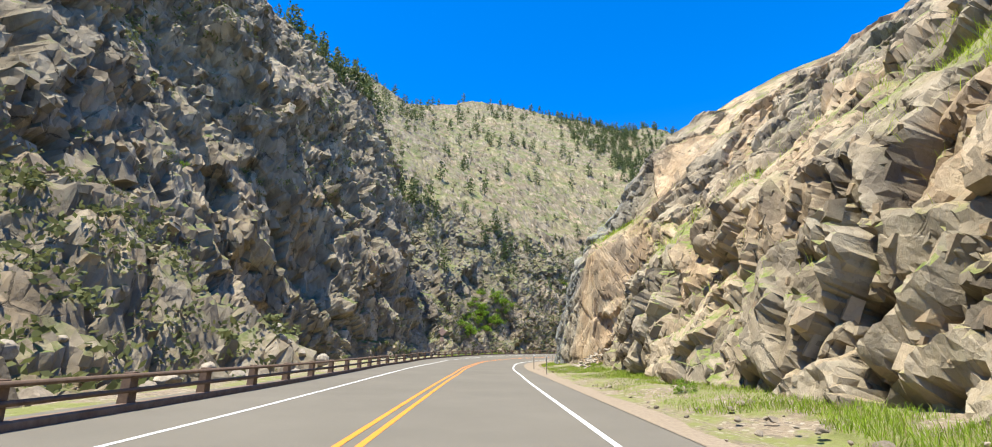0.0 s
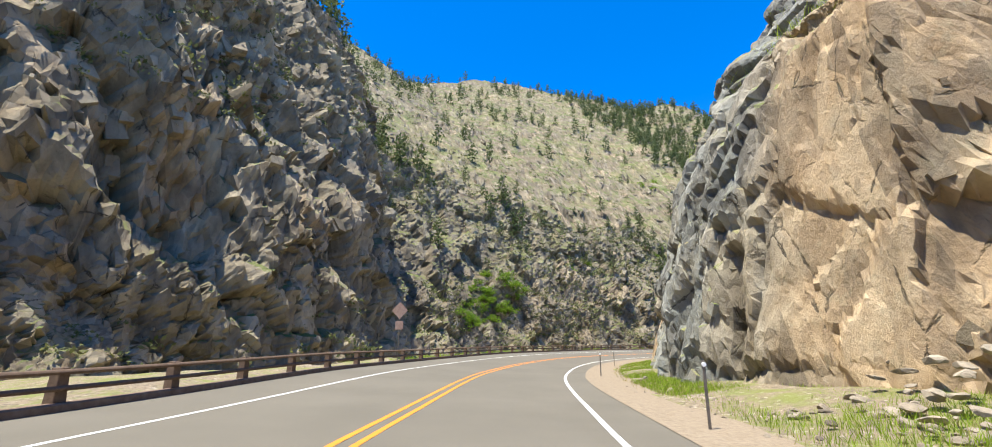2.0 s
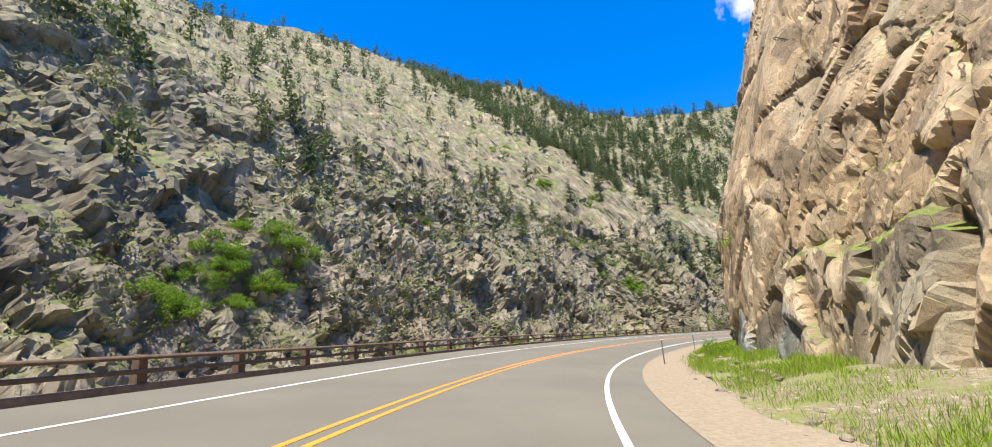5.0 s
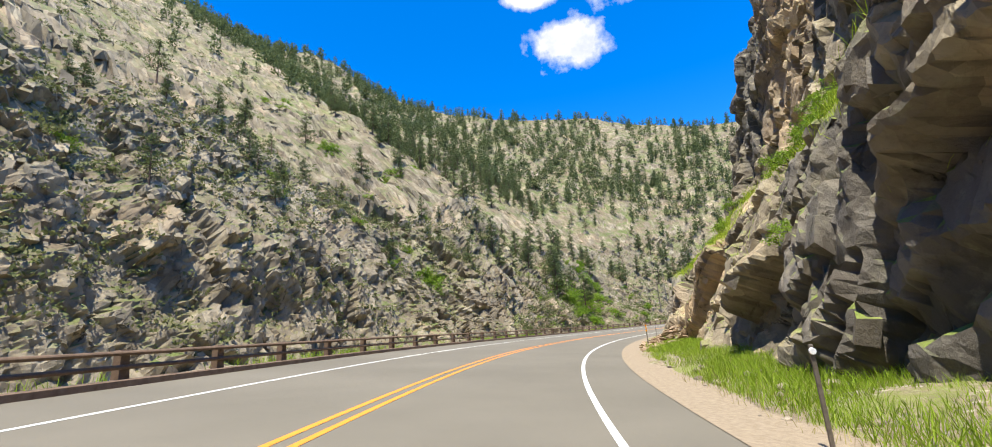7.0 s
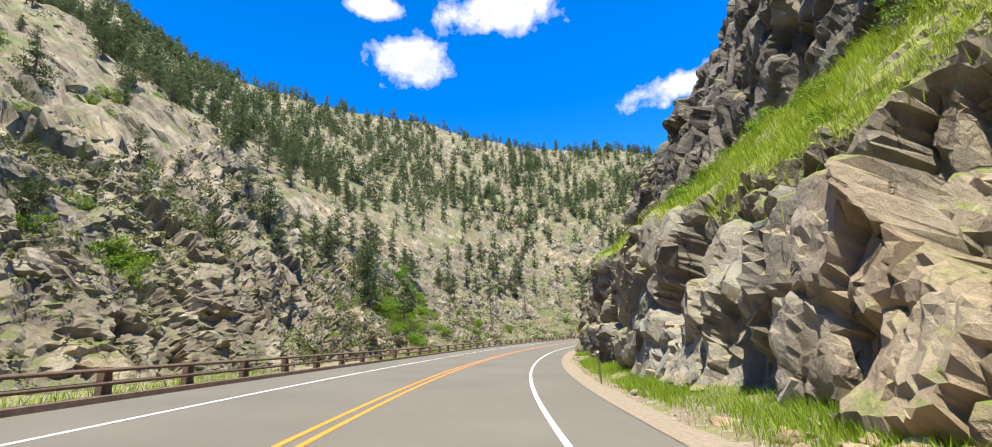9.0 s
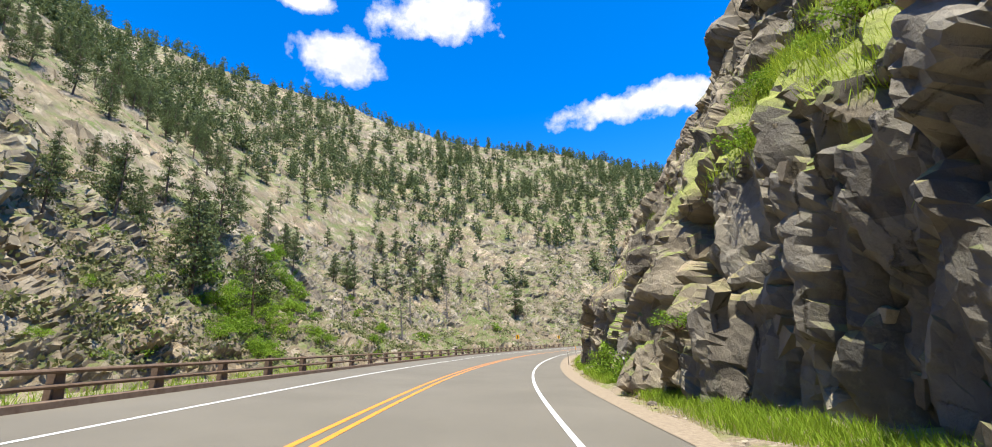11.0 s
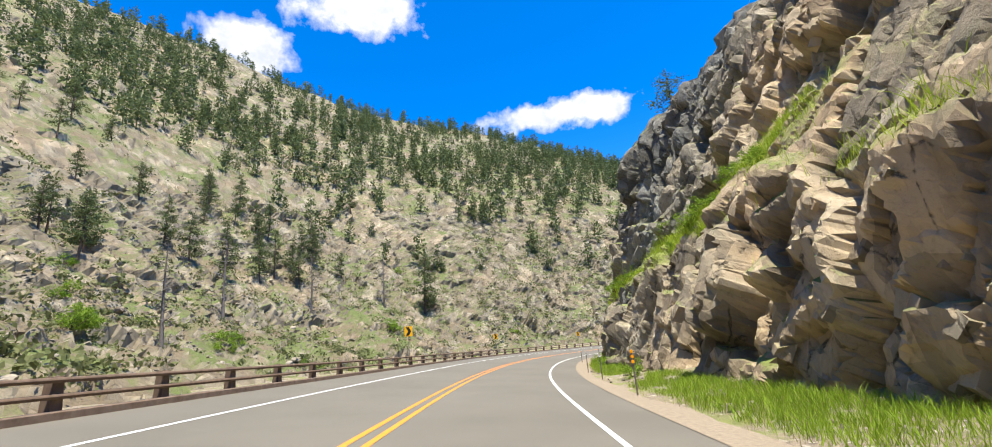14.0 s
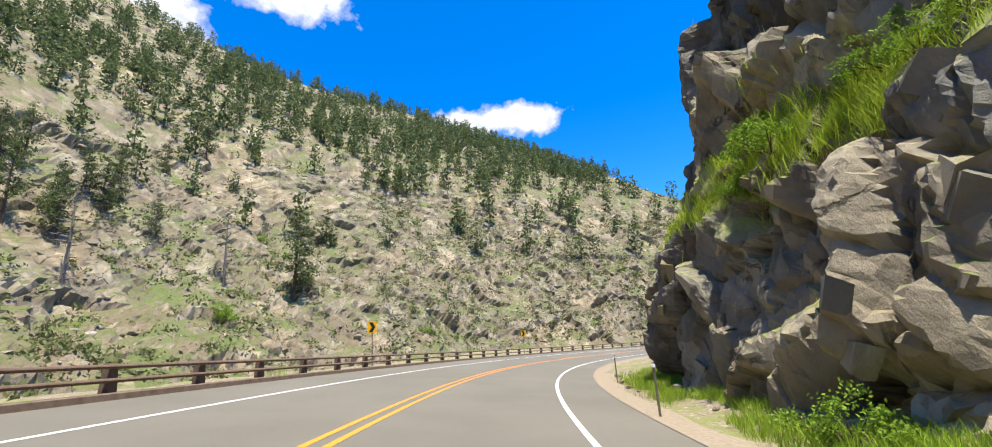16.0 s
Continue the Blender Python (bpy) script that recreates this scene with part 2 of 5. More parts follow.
    cover = k.mix(k.ramp(k.noise(0.13, 5, 0.7), (0.43, 0.0), (0.56, 1.0)), soil, green)
    cover = k.mix(k.ramp(small, (0.35, 0.6), (0.6, 0.0)), cover, (0.09, 0.075, 0.045))
    base = k.mix(on, base, cover)
    lawn = k.mix(k.noise(0.9, 5, 0.7), (0.13, 0.18, 0.03), (0.34, 0.34, 0.09))
    k.color(k.mix(k.math("MULTIPLY", k.attr("lush"), k.ramp(flat, (0.30, 0.0), (0.50, 1.0))), base, lawn))
    h = k.math("ADD", k.math("MULTIPLY", mid, 0.2), k.math("MULTIPLY", small, 0.16))
    h = k.math("ADD", h, k.math("MULTIPLY", k.noise(2.4 * fine, 8, 0.7, stretch=(1, 1, 0.6)), 0.3))
    h = k.math("ADD", h, k.math("ADD", k.math("MULTIPLY", chip, 0.35), k.math("MULTIPLY", chip2, 0.2)))
    h = k.math("SUBTRACT", h, k.math("MULTIPLY", crack, 0.25))
    k.bump(h, 0.8, 0.34 / fine)
    return k.mat


SOIL, GREEN = (0.36, 0.28, 0.18), (0.17, 0.22, 0.04)
rock_near = rock_material("rock_near", SOIL, GREEN, depth=0.9)
rock_far = rock_material("rock_far", (0.18, 0.135, 0.085), (0.12, 0.15, 0.04), 0.6, (0.54, 0.80), 0.84)


def plain_material(name, c1, c2, scale=3.0, rough=0.8, bump=0.3, dist=0.02, metal=0.0):
    k = Nodes(name, rough)
    n = k.noise(scale, 6, 0.65)
    k.color(k.mix(k.ramp(n, (0.3, 0.0), (0.7, 1.0)), c1, c2)).bump(n, bump, dist)
    k.bsdf.inputs["Metallic"].default_value = metal
    return k.mat


def asphalt_material():
    k = Nodes("asphalt", 0.75)
    grain, patch = k.noise(60, 4, 0.8), k.noise(0.25, 5, 0.6)
    c = k.mix(k.ramp(patch, (0.35, 0.0), (0.7, 1.0)), (0.148, 0.130, 0.098), (0.184, 0.162, 0.124))
    c = k.mix(k.ramp(grain, (0.35, 0.45), (0.65, 0.0)), c, (0.08, 0.08, 0.08))
    k.color(c).bump(grain, 0.3, 0.01)
    return k.mat


asphalt = asphalt_material()
white_paint = plain_material("white_paint", (0.80, 0.80, 0.78), (0.60, 0.60, 0.58), 8, 0.6, 0.2, 0.004)
yellow_paint = plain_material("yellow_paint", (0.80, 0.275, 0.03), (0.64, 0.22, 0.03), 8, 0.6, 0.2, 0.004)
gravel = plain_material("gravel", (0.20, 0.155, 0.108), (0.31, 0.248, 0.18), 9, 0.95, 0.6, 0.04)


def earth_material():
    """Stony soil: pale grit, brown earth and patches of low green."""
    k = Nodes("earth", 0.95)
    grit, pebble, patch = k.noise(14, 6, 0.75), k.voronoi(9, "F1", "Color"), k.noise(0.5, 6, 0.7)
    c = k.mix(k.ramp(grit, (0.35, 0.0), (0.65, 1.0)), (0.17, 0.13, 0.088), (0.33, 0.265, 0.188))
    c = k.mix(k.ramp(pebble, (0.15, 0.7), (0.3, 0.0)), c, (0.12, 0.10, 0.08))
    c = k.mix(k.ramp(pebble, (0.75, 0.0), (0.9, 0.7)), c, (0.47, 0.42, 0.34))
    c = k.mix(k.ramp(k.math("ADD", patch, k.math("MULTIPLY", grit, 0.3)), (0.62, 0.0), (0.74, 0.75)), c, (0.17, 0.20, 0.04))
    k.color(c).bump(k.math("ADD", grit, pebble), 0.7, 0.06)
    return k.mat


earth = earth_material()
wood = plain_material("weathered_steel", (0.10, 0.065, 0.045), (0.17, 0.115, 0.08), 6, 0.8, 0.3, 0.01)

# ---- setting ----
S0, S1 = -70.0, 430.0


def strip(name, s0, s1, step, us, lift, mat, flat=False):
    s = np.arange(s0, s1 + step / 2, step)[:, None] * np.ones((1, len(us)))
    u = np.array(us, float)[None, :] * np.ones_like(s)
    if us[-1] < -3:
        u = u + 0.6 * (1 - smooth(8, 36, s))
    x, y = ground_at(s, u)
    return grid_mesh(name, np.stack([x, y, road_z(s, u) + lift], 2), mat, flat=flat)


EDGE = [(-160, 5.6), (20, 5.6), (60, 5.2), (105, 5.3), (140, 5.8), (185, 6.05), (250, 6.0), (268, 5.75), (295, 6.0), (520, 6.0)]
GRAVEL = [(-160, 6.1), (20, 6.15), (40, 6.7), (60, 7.2), (80, 7.5), (115, 7.1), (132, 7.2), (160, 7.1), (180, 6.75), (225, 6.65), (250, 6.8), (268, 6.9), (295, 6.85), (520, 6.9)]
s = np.arange(-140, 521, 1.0)[:, None] * np.ones((1, 14))
u = -7.6 + (table(EDGE, s)[0] + 7.6) * np.linspace(0, 1, 14)[None, :]
x, y = ground_at(s, u)
road = tagged(new("road", grid_mesh("road", np.stack([x, y, road_z(s, u)], 2), asphalt, flat=False)), "grey worn asphalt two-lane mountain road", "road", kind="structure")
for du in (-0.17, 0.17):
    part("centre_line", strip("centre_line", -140, 520, 1.0, (du - 0.06, du + 0.06), 0.006, yellow_paint), road, "solid yellow painted centre line")
for u in (-4.1, 4.1):
    part("edge_line", strip("edge_line", -140, 520, 1.0, (u - 0.06, u + 0.06), 0.006, white_paint), road, "solid white painted edge line")

# right-hand cliff: station, foot, lower face's top (distance, height), back of the ledge, upper face's top
RIGHT = [(-80, 10.5, 14, 8, 20, 13, 42, 34), (20, 10.5, 13.7, 8, 19, 13, 42, 34), (36, 10.8, 14, 8, 19, 13, 42, 32.5), (42, 11.8, 15.5, 8, 19, 13, 36, 29.6),
         (46, 12.6, 16.5, 7, 17.5, 14, 31, 27.4), (48.5, 11.2, 12.4, 12, 17, 15, 28, 25.4), (54, 9.6, 12.6, 13.5, 16.5, 15.2, 22.2, 25), (57, 8.9, 11.8, 12, 14.5, 15, 22, 25),
         (60, 8.4, 11.4, 11.5, 13.5, 14.5, 22, 24.5), (67, 8.6, 12.6, 11.5, 15, 15, 20, 24.5), (72, 9, 13, 10.5, 15, 14, 19.5, 24.5), (78, 9.5, 12.6, 9, 14.2, 13.5, 19.5, 24), (85, 9.8, 12, 7.5, 14, 13, 20, 24), (94, 9.7, 12.4, 7, 14.5, 13, 20, 24), (104, 11, 14, 8, 16, 12, 21, 26),
         (115, 11, 13, 9, 15, 13, 19, 28), (119, 10, 11.5, 9, 13.8, 17, 19.2, 32.5), (131, 9.4, 10.1, 9, 12.3, 16.5, 19, 33), (135, 9.6, 10.4, 9, 13, 15, 18, 30), (140, 9.8, 12.3, 6.5, 17, 12, 20, 27)]
RIGHT_ON = [(146, 9.9, 12.2, 6, 17.5, 11, 20, 27), (158, 10, 13, 6, 18, 12, 21, 28), (168, 9.2, 13, 6, 17.3, 11, 20, 28), (180, 8.7, 11.3, 5.8, 16.8, 11, 19.6, 27.5),
            (190, 8.7, 10.2, 6, 16.8, 10, 20.4, 26), (204, 8.6, 9.9, 6.4, 16.5, 10, 22.5, 24.2), (220, 8.2, 9.8, 6.4, 14.5, 11, 21.3, 24.3), (227, 8.0, 9.3, 3.8, 14.2, 10.5, 19, 20.5),
            (241, 8.5, 9.6, 4, 14.4, 10.5, 18.8, 19.4), (256, 9, 10, 4, 14.5, 11, 19.8, 18.8), (270, 9.5, 10.5, 3.8, 15, 11, 20.6, 20.6), (286, 9.4, 13, 6.8, 15.5, 10, 21.4, 21.2), (297, 9.2, 12.2, 6, 15, 8.5, 22.4, 23),
            (308, 8.9, 11.2, 5.6, 13.5, 7.8, 20.5, 25), (318, 8.8, 10.2, 5.2, 11.4, 7.6, 15.2, 21), (324, 8.7, 9.4, 5, 10.3, 7.6, 14.4, 22), (327, 9.2, 10.4, 4.8, 11.4, 7, 15.6, 22), (334, 14, 16, 4, 18, 6, 24, 20), (430, 16, 19, 5, 23, 8, 32, 20)]
# left-hand mountain: station, foot, its height, lower cliff's top, upper cliff's top, ridge (each: distance, height)
LEFT = [(-80, -11, -1, -33, 9, -62, 62, -115, 112), (36, -13, -1, -34, 10, -60, 66, -115, 122), (54, -26, -1, -37, 9, -57, 69, -115, 124), (61, -31, -1, -39, 9, -57, 70, -115, 124), (67, -31, -1, -34, 8, -50, 72, -115, 124), (85, -28, -2, -30.5, 15, -52, 71, -113, 124), (93, -31, -2, -32.8, 20, -54, 70, -112, 124),
        (100, -33, -2, -36, 20, -56, 70, -116, 124), (108, -36, -2, -45, 18, -62, 70, -125, 124), (116, -43, -1, -52, 16, -80, 66, -170, 155), (130, -43, -1, -53, 18, -80, 58, -220, 190), (145, -43, 0, -46.5, 12, -72, 52, -252, 216),
        (163, -43, 0, -46.5, 14, -64, 44, -282, 232), (182, -42, 0, -47.5, 20, -66, 46, -304, 243)]
LEFT_ON = [(203, -42, 0, -50, 20, -72, 42, -322, 256), (214, -36, 0, -42, 11, -64, 36, -330, 262), (223, -30, 0, -34, 11, -58, 34, -330, 262), (240, -34, 0, -39, 10, -57, 43, -330, 260), (256, -34, 0, -43, 14, -62, 30, -322, 254), (264, -30, 0, -48, 10, -66, 30, -318, 250),
           (280, -28, 0, -47, 11, -62, 32, -300, 243), (320, -27, 0, -48, 8, -77, 36, -256, 194), (345, -34, 0, -55, 9, -88, 44, -253, 190), (366, -36, 0, -55, 16, -98, 53, -250, 188), (388, -32, 1, -47, 17, -84, 55, -250, 182),
           (440, -18, 1, -30, 18, -65, 50, -250, 158), (520, -14, 1, -28, 18, -60, 45, -220, 120)]
CREST = [(-80, 0), (130, 0), (154, -2), (165, -13), (182, -3), (198, 8), (226, 7), (244, 4), (260, 1), (278, -5), (294, 7), (303, 0), (326, 2), (342, 7), (358, 11), (370, 14), (382, 9), (398, 6), (414, 12), (428, 19), (444, 15), (456, 9), (482, 6), (520, 4)]


# station, rusty, blue-grey, dark; dark also paints in shade of overhangs and fins
STONE_AND_SHADE = [(-80, 0.35, 0.1, 0), (20, 0.35, 0.15, 0), (40, 0.35, 0.3, 0), (44, 0.6, 0.3, 0), (51, 0.75, 0.28, 0), (55, 0.3, 0.7, 0), (59, 0.0, 1.0, 0), (72, 0.0, 0.9, 0), (78, 0.6, 0.3, 0), (100, 0.5, 0.2, 0),
         (118, 0.95, 0.0, 0), (132, 0.9, 0.0, 0.0), (138, 0.3, 0.1, 0.8), (155, 0.4, 0.1, 0.5), (163, 0.9, 0.0, 0), (172, 0.5, 0.3, 0.1), (180, 0.1, 0.6, 0.25), (200, 0.15, 0.4, 0.5), (226, 0.15, 0.4, 0.5), (240, 0.3, 0.15, 0.4), (262, 0.35, 0.15, 0.2), (284, 0.55, 0.15, 0.0), (298, 0.3, 0.4, 0.15), (306, 0.1, 0.6, 0.35), (330, 0.05, 0.5, 0.5), (400, 0.1, 0.3, 0.3)]


def ramps(x, rise=0.8):
    """A saw-tooth of -0.5 to 0.5 that climbs slowly and falls fast."""
    f = x % 1.0
    return np.where(f < rise, f / rise, (1 - f) / (1 - rise)) - 0.5


def rock_sheet(name, g, soft, big, scale, mat, dip, k, zone, base, out, detail):
    """Breaks a smooth sheet g into jointed rock. soft: how much of the relief each place takes; scale: the size of its blocks; dip: the lean of its joints; detail: the share of the small joints along the way."""
    n = normals(base) * out
    shape = g.shape[:2]
    p = g.reshape(-1, 3)
    climb = np.cumsum(np.r_["1", np.zeros((shape[0], 1)), np.linalg.norm(np.diff(base, axis=1), axis=2)], axis=1)
    along = np.cumsum(np.r_[0, np.linalg.norm(np.diff(base[:, 30], axis=0), axis=1)])
    q = np.stack([along[:, None] + 0 * climb, climb], 2).reshape(-1, 2)
    # the corners stray within the sheet, so that no joint follows its grid
    r = np.random.default_rng(k)
    ja, jb = r.uniform(-0.42, 0.42, (2, *shape))
    da, db = np.gradient(g, axis=0), np.gradient(g, axis=1)
    g = g + da * ja[..., None] + db * jb[..., None]
    q = q + np.stack([np.linalg.norm(da, axis=2) * ja, np.linalg.norm(db, axis=2) * jb], 2).reshape(-1, 2)
    for size, far in ((4.5 * scale, 0.8 * scale), (0.9 * scale, 0.16 * scale), (0.35 * scale, 0.07 * scale)):
        q = q + np.stack([vnoise(p, size, k + 50), vnoise(p, size, k + 51)], 1) * far
    cell, away, edge = cells(q / (scale * np.array((3.1, 4.4))), k)
    r = [hashed(cell[:, 0], cell[:, 1], 0 * cell[:, 0], k + i) for i in (11, 12, 13, 14, 15)]
    d = big * fbm(p, 16.0, 3, k)
    d += scale * (1.3 * (r[0] - 0.5) + (1.1 * away[:, 0] * (2 * r[1] - 1) + 0.7 * away[:, 1] * (2 * r[2] - 1)) - 0.34 * np.exp(-((edge / 0.05) ** 2)))
    share = np.repeat(detail, shape[1])
    a = dip + 1.5 * (r[3] - 0.5)
    c, sn = np.cos(a), np.sin(a)
    q = np.stack([q[:, 0] * c + q[:, 1] * sn, q[:, 1] * c - q[:, 0] * sn], 1) / scale
    cell, away, edge = cells(q / np.array((0.85, 1.7)), k + 100)
    own = [hashed(cell[:, 0], cell[:, 1], 0 * cell[:, 0], k + i) for i in (111, 112, 113)]
    d += scale * share * (0.5 * (own[0] - 0.5) + (0.65 * away[:, 0] * (2 * own[1] - 1) + 0.28 * away[:, 1] * (2 * own[2] - 1)) - 0.2 * np.exp(-((edge / 0.06) ** 2)))
    f, small = joints(q + 0.25 * np.stack([vnoise(p, 0.9 * scale, k + 61), vnoise(p, 0.9 * scale, k + 62)], 1), (0.42, 0.7), k + 200)
    d += 0.11 * scale * f * share
    tint = 0.65 * own[0] + 0.35 * small
    d = d.reshape(shape) * soft
    if scale < 2:
        d[:, 1:-1] = 0.84 * d[:, 1:-1] + 0.08 * (d[:, :-2] + d[:, 2:])
    g2 = g + n * d[..., None]
    return grid_mesh(name, g2, mat, {"tint": tint, "tint2": r[4], **zone}), g2


def profile_sheet(s, us, zs, counts):
    """A sheet over stations s whose cross section runs through the corner places us, zs (lists of arrays), counts steps between them."""
    uu, zz = [], []
    for i, c in enumerate(counts):
        t = np.arange(c) / c
        uu += [us[i] + (us[i + 1] - us[i]) * a for a in t]
        zz += [zs[i] + (zs[i + 1] - zs[i]) * a for a in t]
    uu.append(us[-1]), zz.append(zs[-1])
    u, z = np.stack(uu, 1), np.stack(zz, 1)
    for _ in range(6):
        u[:, 1:-1] = (u[:, :-2] + 2 * u[:, 1:-1] + u[:, 2:]) / 4
        z[:, 1:-1] = (z[:, :-2] + 2 * z[:, 1:-1] + z[:, 2:]) / 4
    x, y = ground_at(s[:, None] + 0 * u, u)
    return np.stack([x, y, z], 2)


s = np.arange(-40, 366, 0.14)
ub, u1, z1, u2, z2, u3, z3 = table(RIGHT + RIGHT_ON, s)
foot = road_z(s, 7.0) - 0.6
g = profile_sheet(s, [ub, u1, u2, u3, u3 + 9, u3 + 24], [foot, z1, z2, z3, z3 + 7, z3 + 13], (48, 42, 64, 12, 4))
s_right = s
rows = np.arange(g.shape[1])
soft = np.ones(g.shape[:2]) * (smooth(0, 4, rows) * (1 - 0.25 * smooth(152, 164, rows)) * (1 - 0.5 * smooth(46, 52, rows) * (1 - smooth(84, 92, rows))))[None, :]
rough_s = table([(-80, 0.75), (40, 0.75), (46, 0.65), (48.5, 0.3), (52.5, 0.3), (54.5, 0.65), (74, 0.6), (80, 0.4), (112, 0.6), (118, 0.32), (127, 0.3), (131, 0.45), (136, 0.75), (215, 0.85), (226, 1.0), (262, 1.0), (275, 0.85), (400, 0.9)], s)[0]
soft = soft * rough_s[:, None]
fin = table([(-80, 0.5), (40, 0.5), (48, 0.1), (130, 0.1), (140, 0.35), (170, 0.4), (205, 0.9), (220, 0.9), (228, 0.8), (258, 0.8), (270, 1.0), (400, 1.0)], s)[0]
detail_s = table([(-80, 1.4), (42, 1.4), (46, 1.2), (49, 0.45), (52, 0.45), (54.5, 1.1), (74, 0.9), (80, 0.5), (104, 0.7), (112, 0.8), (118, 0.5), (127.5, 0.45), (131, 1.0), (140, 1.1), (172, 1.2), (185, 1.0), (400, 1.0)], s)[0]
flat_p = g.reshape(-1, 3)
wave = (s[:, None] + 0 * g[..., 2]).reshape(-1) + 1.6 * vnoise(flat_p, 9.0, 21) + 0.25 * vnoise(flat_p, 2.0, 22)
saw = 2.2 * ramps(wave / 4.6) + 0.7 * ramps(wave / 1.7 + 0.4 * vnoise(flat_p, 4.0, 23), 0.7)
push = (saw * (0.55 + 0.45 * vnoise(flat_p, 9.0, 24))).reshape(g.shape[:2]) * fin[:, None] * soft
# hollows under the overhangs: station, half width, height, depth
for at, half, high, deep in ((133.5, 3.0, 3.0, 0.6), (177, 5.0, 1.7, 0.4), (238, 5.0, 1.8, 0.4), (206, 5.0, 2.0, 0.3)):
    wob = (vnoise(flat_p, 3.0, 27) + 0.5 * vnoise(flat_p, 0.9, 28) + 0.25 * vnoise(flat_p, 0.4, 29)).reshape(push.shape)
    push = push - deep * np.exp(-np.abs((s[:, None] - at + wob) / half) ** 3) * (1 - smooth(high - 0.3, high + 0.2, g[..., 2] + 1.3 * wob)) * smooth(2, 8, rows)[None, :]
smooth_g = g
g = g - normals(g) * push[..., None]
# kinds of stone along the road: rusty, blue-grey, and dark, which also holds painted shade
warm, grey, dark = table(STONE_AND_SHADE, s)
zone = {"warm": np.repeat(warm[:, None], len(rows), 1), "grey": np.repeat(grey[:, None], len(rows), 1), "dark": np.repeat(dark[:, None], len(rows), 1)}
lush_s = table([(-80, 0.25), (40, 0.25), (60, 0.0), (130, 0.0), (138, 0.8), (150, 0.9), (160, 0.4), (172, 0.9), (215, 1.0), (222, 0.9), (227, 0.3), (262, 0.3), (280, 0.6), (292, 0.9), (330, 0.9), (400, 0.5)], s)[0]
edge = rows[None, :] + (7 * vnoise(g.reshape(-1, 3), 4.0, 91) + 4 * vnoise(g.reshape(-1, 3), 1.2, 92)).reshape(g.shape[:2])
LUSH = lush_s[:, None] * smooth(42, 50, edge) * (1 - smooth(86, 94, edge))
lusher = 0.45 * (smooth(170, 178, s) * (1 - smooth(218, 228, s)) + smooth(286, 294, s))[:, None]
LUSH = LUSH * smooth(-0.3, 0.25, lusher + (vnoise(g.reshape(-1, 3), 5.0, 90) + 0.7 * vnoise(g.reshape(-1, 3), 1.6, 93)).reshape(LUSH.shape))
zone["lush"] = LUSH
high = (smooth(160, 172, s) * (1 - smooth(212, 222, s)))[:, None] * smooth(90, 98, rows)[None, :]
low = (smooth(108, 116, s) * (1 - smooth(132, 142, s)))[:, None] * (1 - smooth(10, 15, rows + 3 * np.sin(s[:, None] * 0.7)))
zone["warm"], zone["grey"], zone["dark"] = zone["warm"] * (1 - low), zone["grey"] + 0.8 * low, zone["dark"] + 0.3 * low + 0.6 * high
RIGHT_ZONE, RIGHT_N = zone, -normals(smooth_g)
me, RIGHT_G = rock_sheet("cliff_right", g, soft, 0.7, 1.4, rock_near, 0.2, 3, zone, smooth_g, -1, detail_s)
cliff_right = tagged(new("cliff_right", me), "jointed tan and grey rock cliff with grassy ledges beside the road", "cliff", kind="structure")

LEFT_S = np.r_[np.arange(-70, 5, 0.6), np.arange(5, 118, 0.3), np.arange(118, 260, 0.45), np.arange(260, 515, 0.55)]
s = LEFT_S
ul, zl, ua, za, ubb, zb, ur, zr = table(LEFT + LEFT_ON, s)
zr = zr + table(CREST, s)[0]
um, zm = ubb * 0.45 + ur * 0.55, zb * 0.45 + zr * 0.55
g = profile_sheet(s, [ul + 3, ul, ua, ubb, um, ur, ur - 60], [zl - 2, zl, za, zb, zm, zr, zr - 10], (3, 40, 80, 50, 40, 5))
rows = np.arange(g.shape[1])
even = smooth(246, 266, s)
soft = np.ones(g.shape[:2]) * (1 - 0.3 * smooth(120, 140, rows))[None, :] * (1 - 0.5 * even)[:, None] * (1 - 0.3 * smooth(112, 130, s) * (1 - smooth(236, 256, s)))[:, None]
# dark peaks at 112 to 128: blackish rock with the wall's shade coloured in
zone = {"warm": np.repeat(0.27 + 0 * even[:, None], len(rows), 1), "grey": np.repeat(0.1 + 0 * even[:, None], len(rows), 1), "dark": np.repeat(table([(-80, 0.05), (95, 0.05), (112, 0.4), (128, 0.42), (148, 0.05), (175, 0.0), (520, 0.0)], s)[0][:, None], len(rows), 1)}
flat_p = g.reshape(-1, 3)
wave = (s[:, None] + 0 * g[..., 2]).reshape(-1) + 0.35 * flat_p[:, 2] + 5.0 * vnoise(flat_p, 24.0, 61) + 1.0 * vnoise(flat_p, 6.0, 62)
saw = 4.0 * ramps(wave / 13.0) + 1.6 * ramps(wave / 4.7 + 0.4 * vnoise(flat_p, 9.0, 63), 0.7)
fin = 0.1 + 0.6 * (1 - smooth(100, 150, s)) + 0.3 * (1 - smooth(225, 255, s))
push = (saw * (0.6 + 0.4 * vnoise(flat_p, 20.0, 64))).reshape(g.shape[:2]) * fin[:, None] * soft * smooth(3, 20, rows)[None, :]
smooth_g = g
g = g + normals(g) * push[..., None]
meadow = vnoise(flat_p, 15.0, 94) + 0.7 * vnoise(flat_p, 4.0, 95)
zone["lush"] = smooth(0.0, 0.45, meadow).reshape(push.shape) * (0.16 * smooth(100, 125, s) * (1 - 0.75 * smooth(245, 262, s)))[:, None] * smooth(45, 75, rows)[None, :]
LEFT_ZONE, LEFT_N = zone, normals(smooth_g)
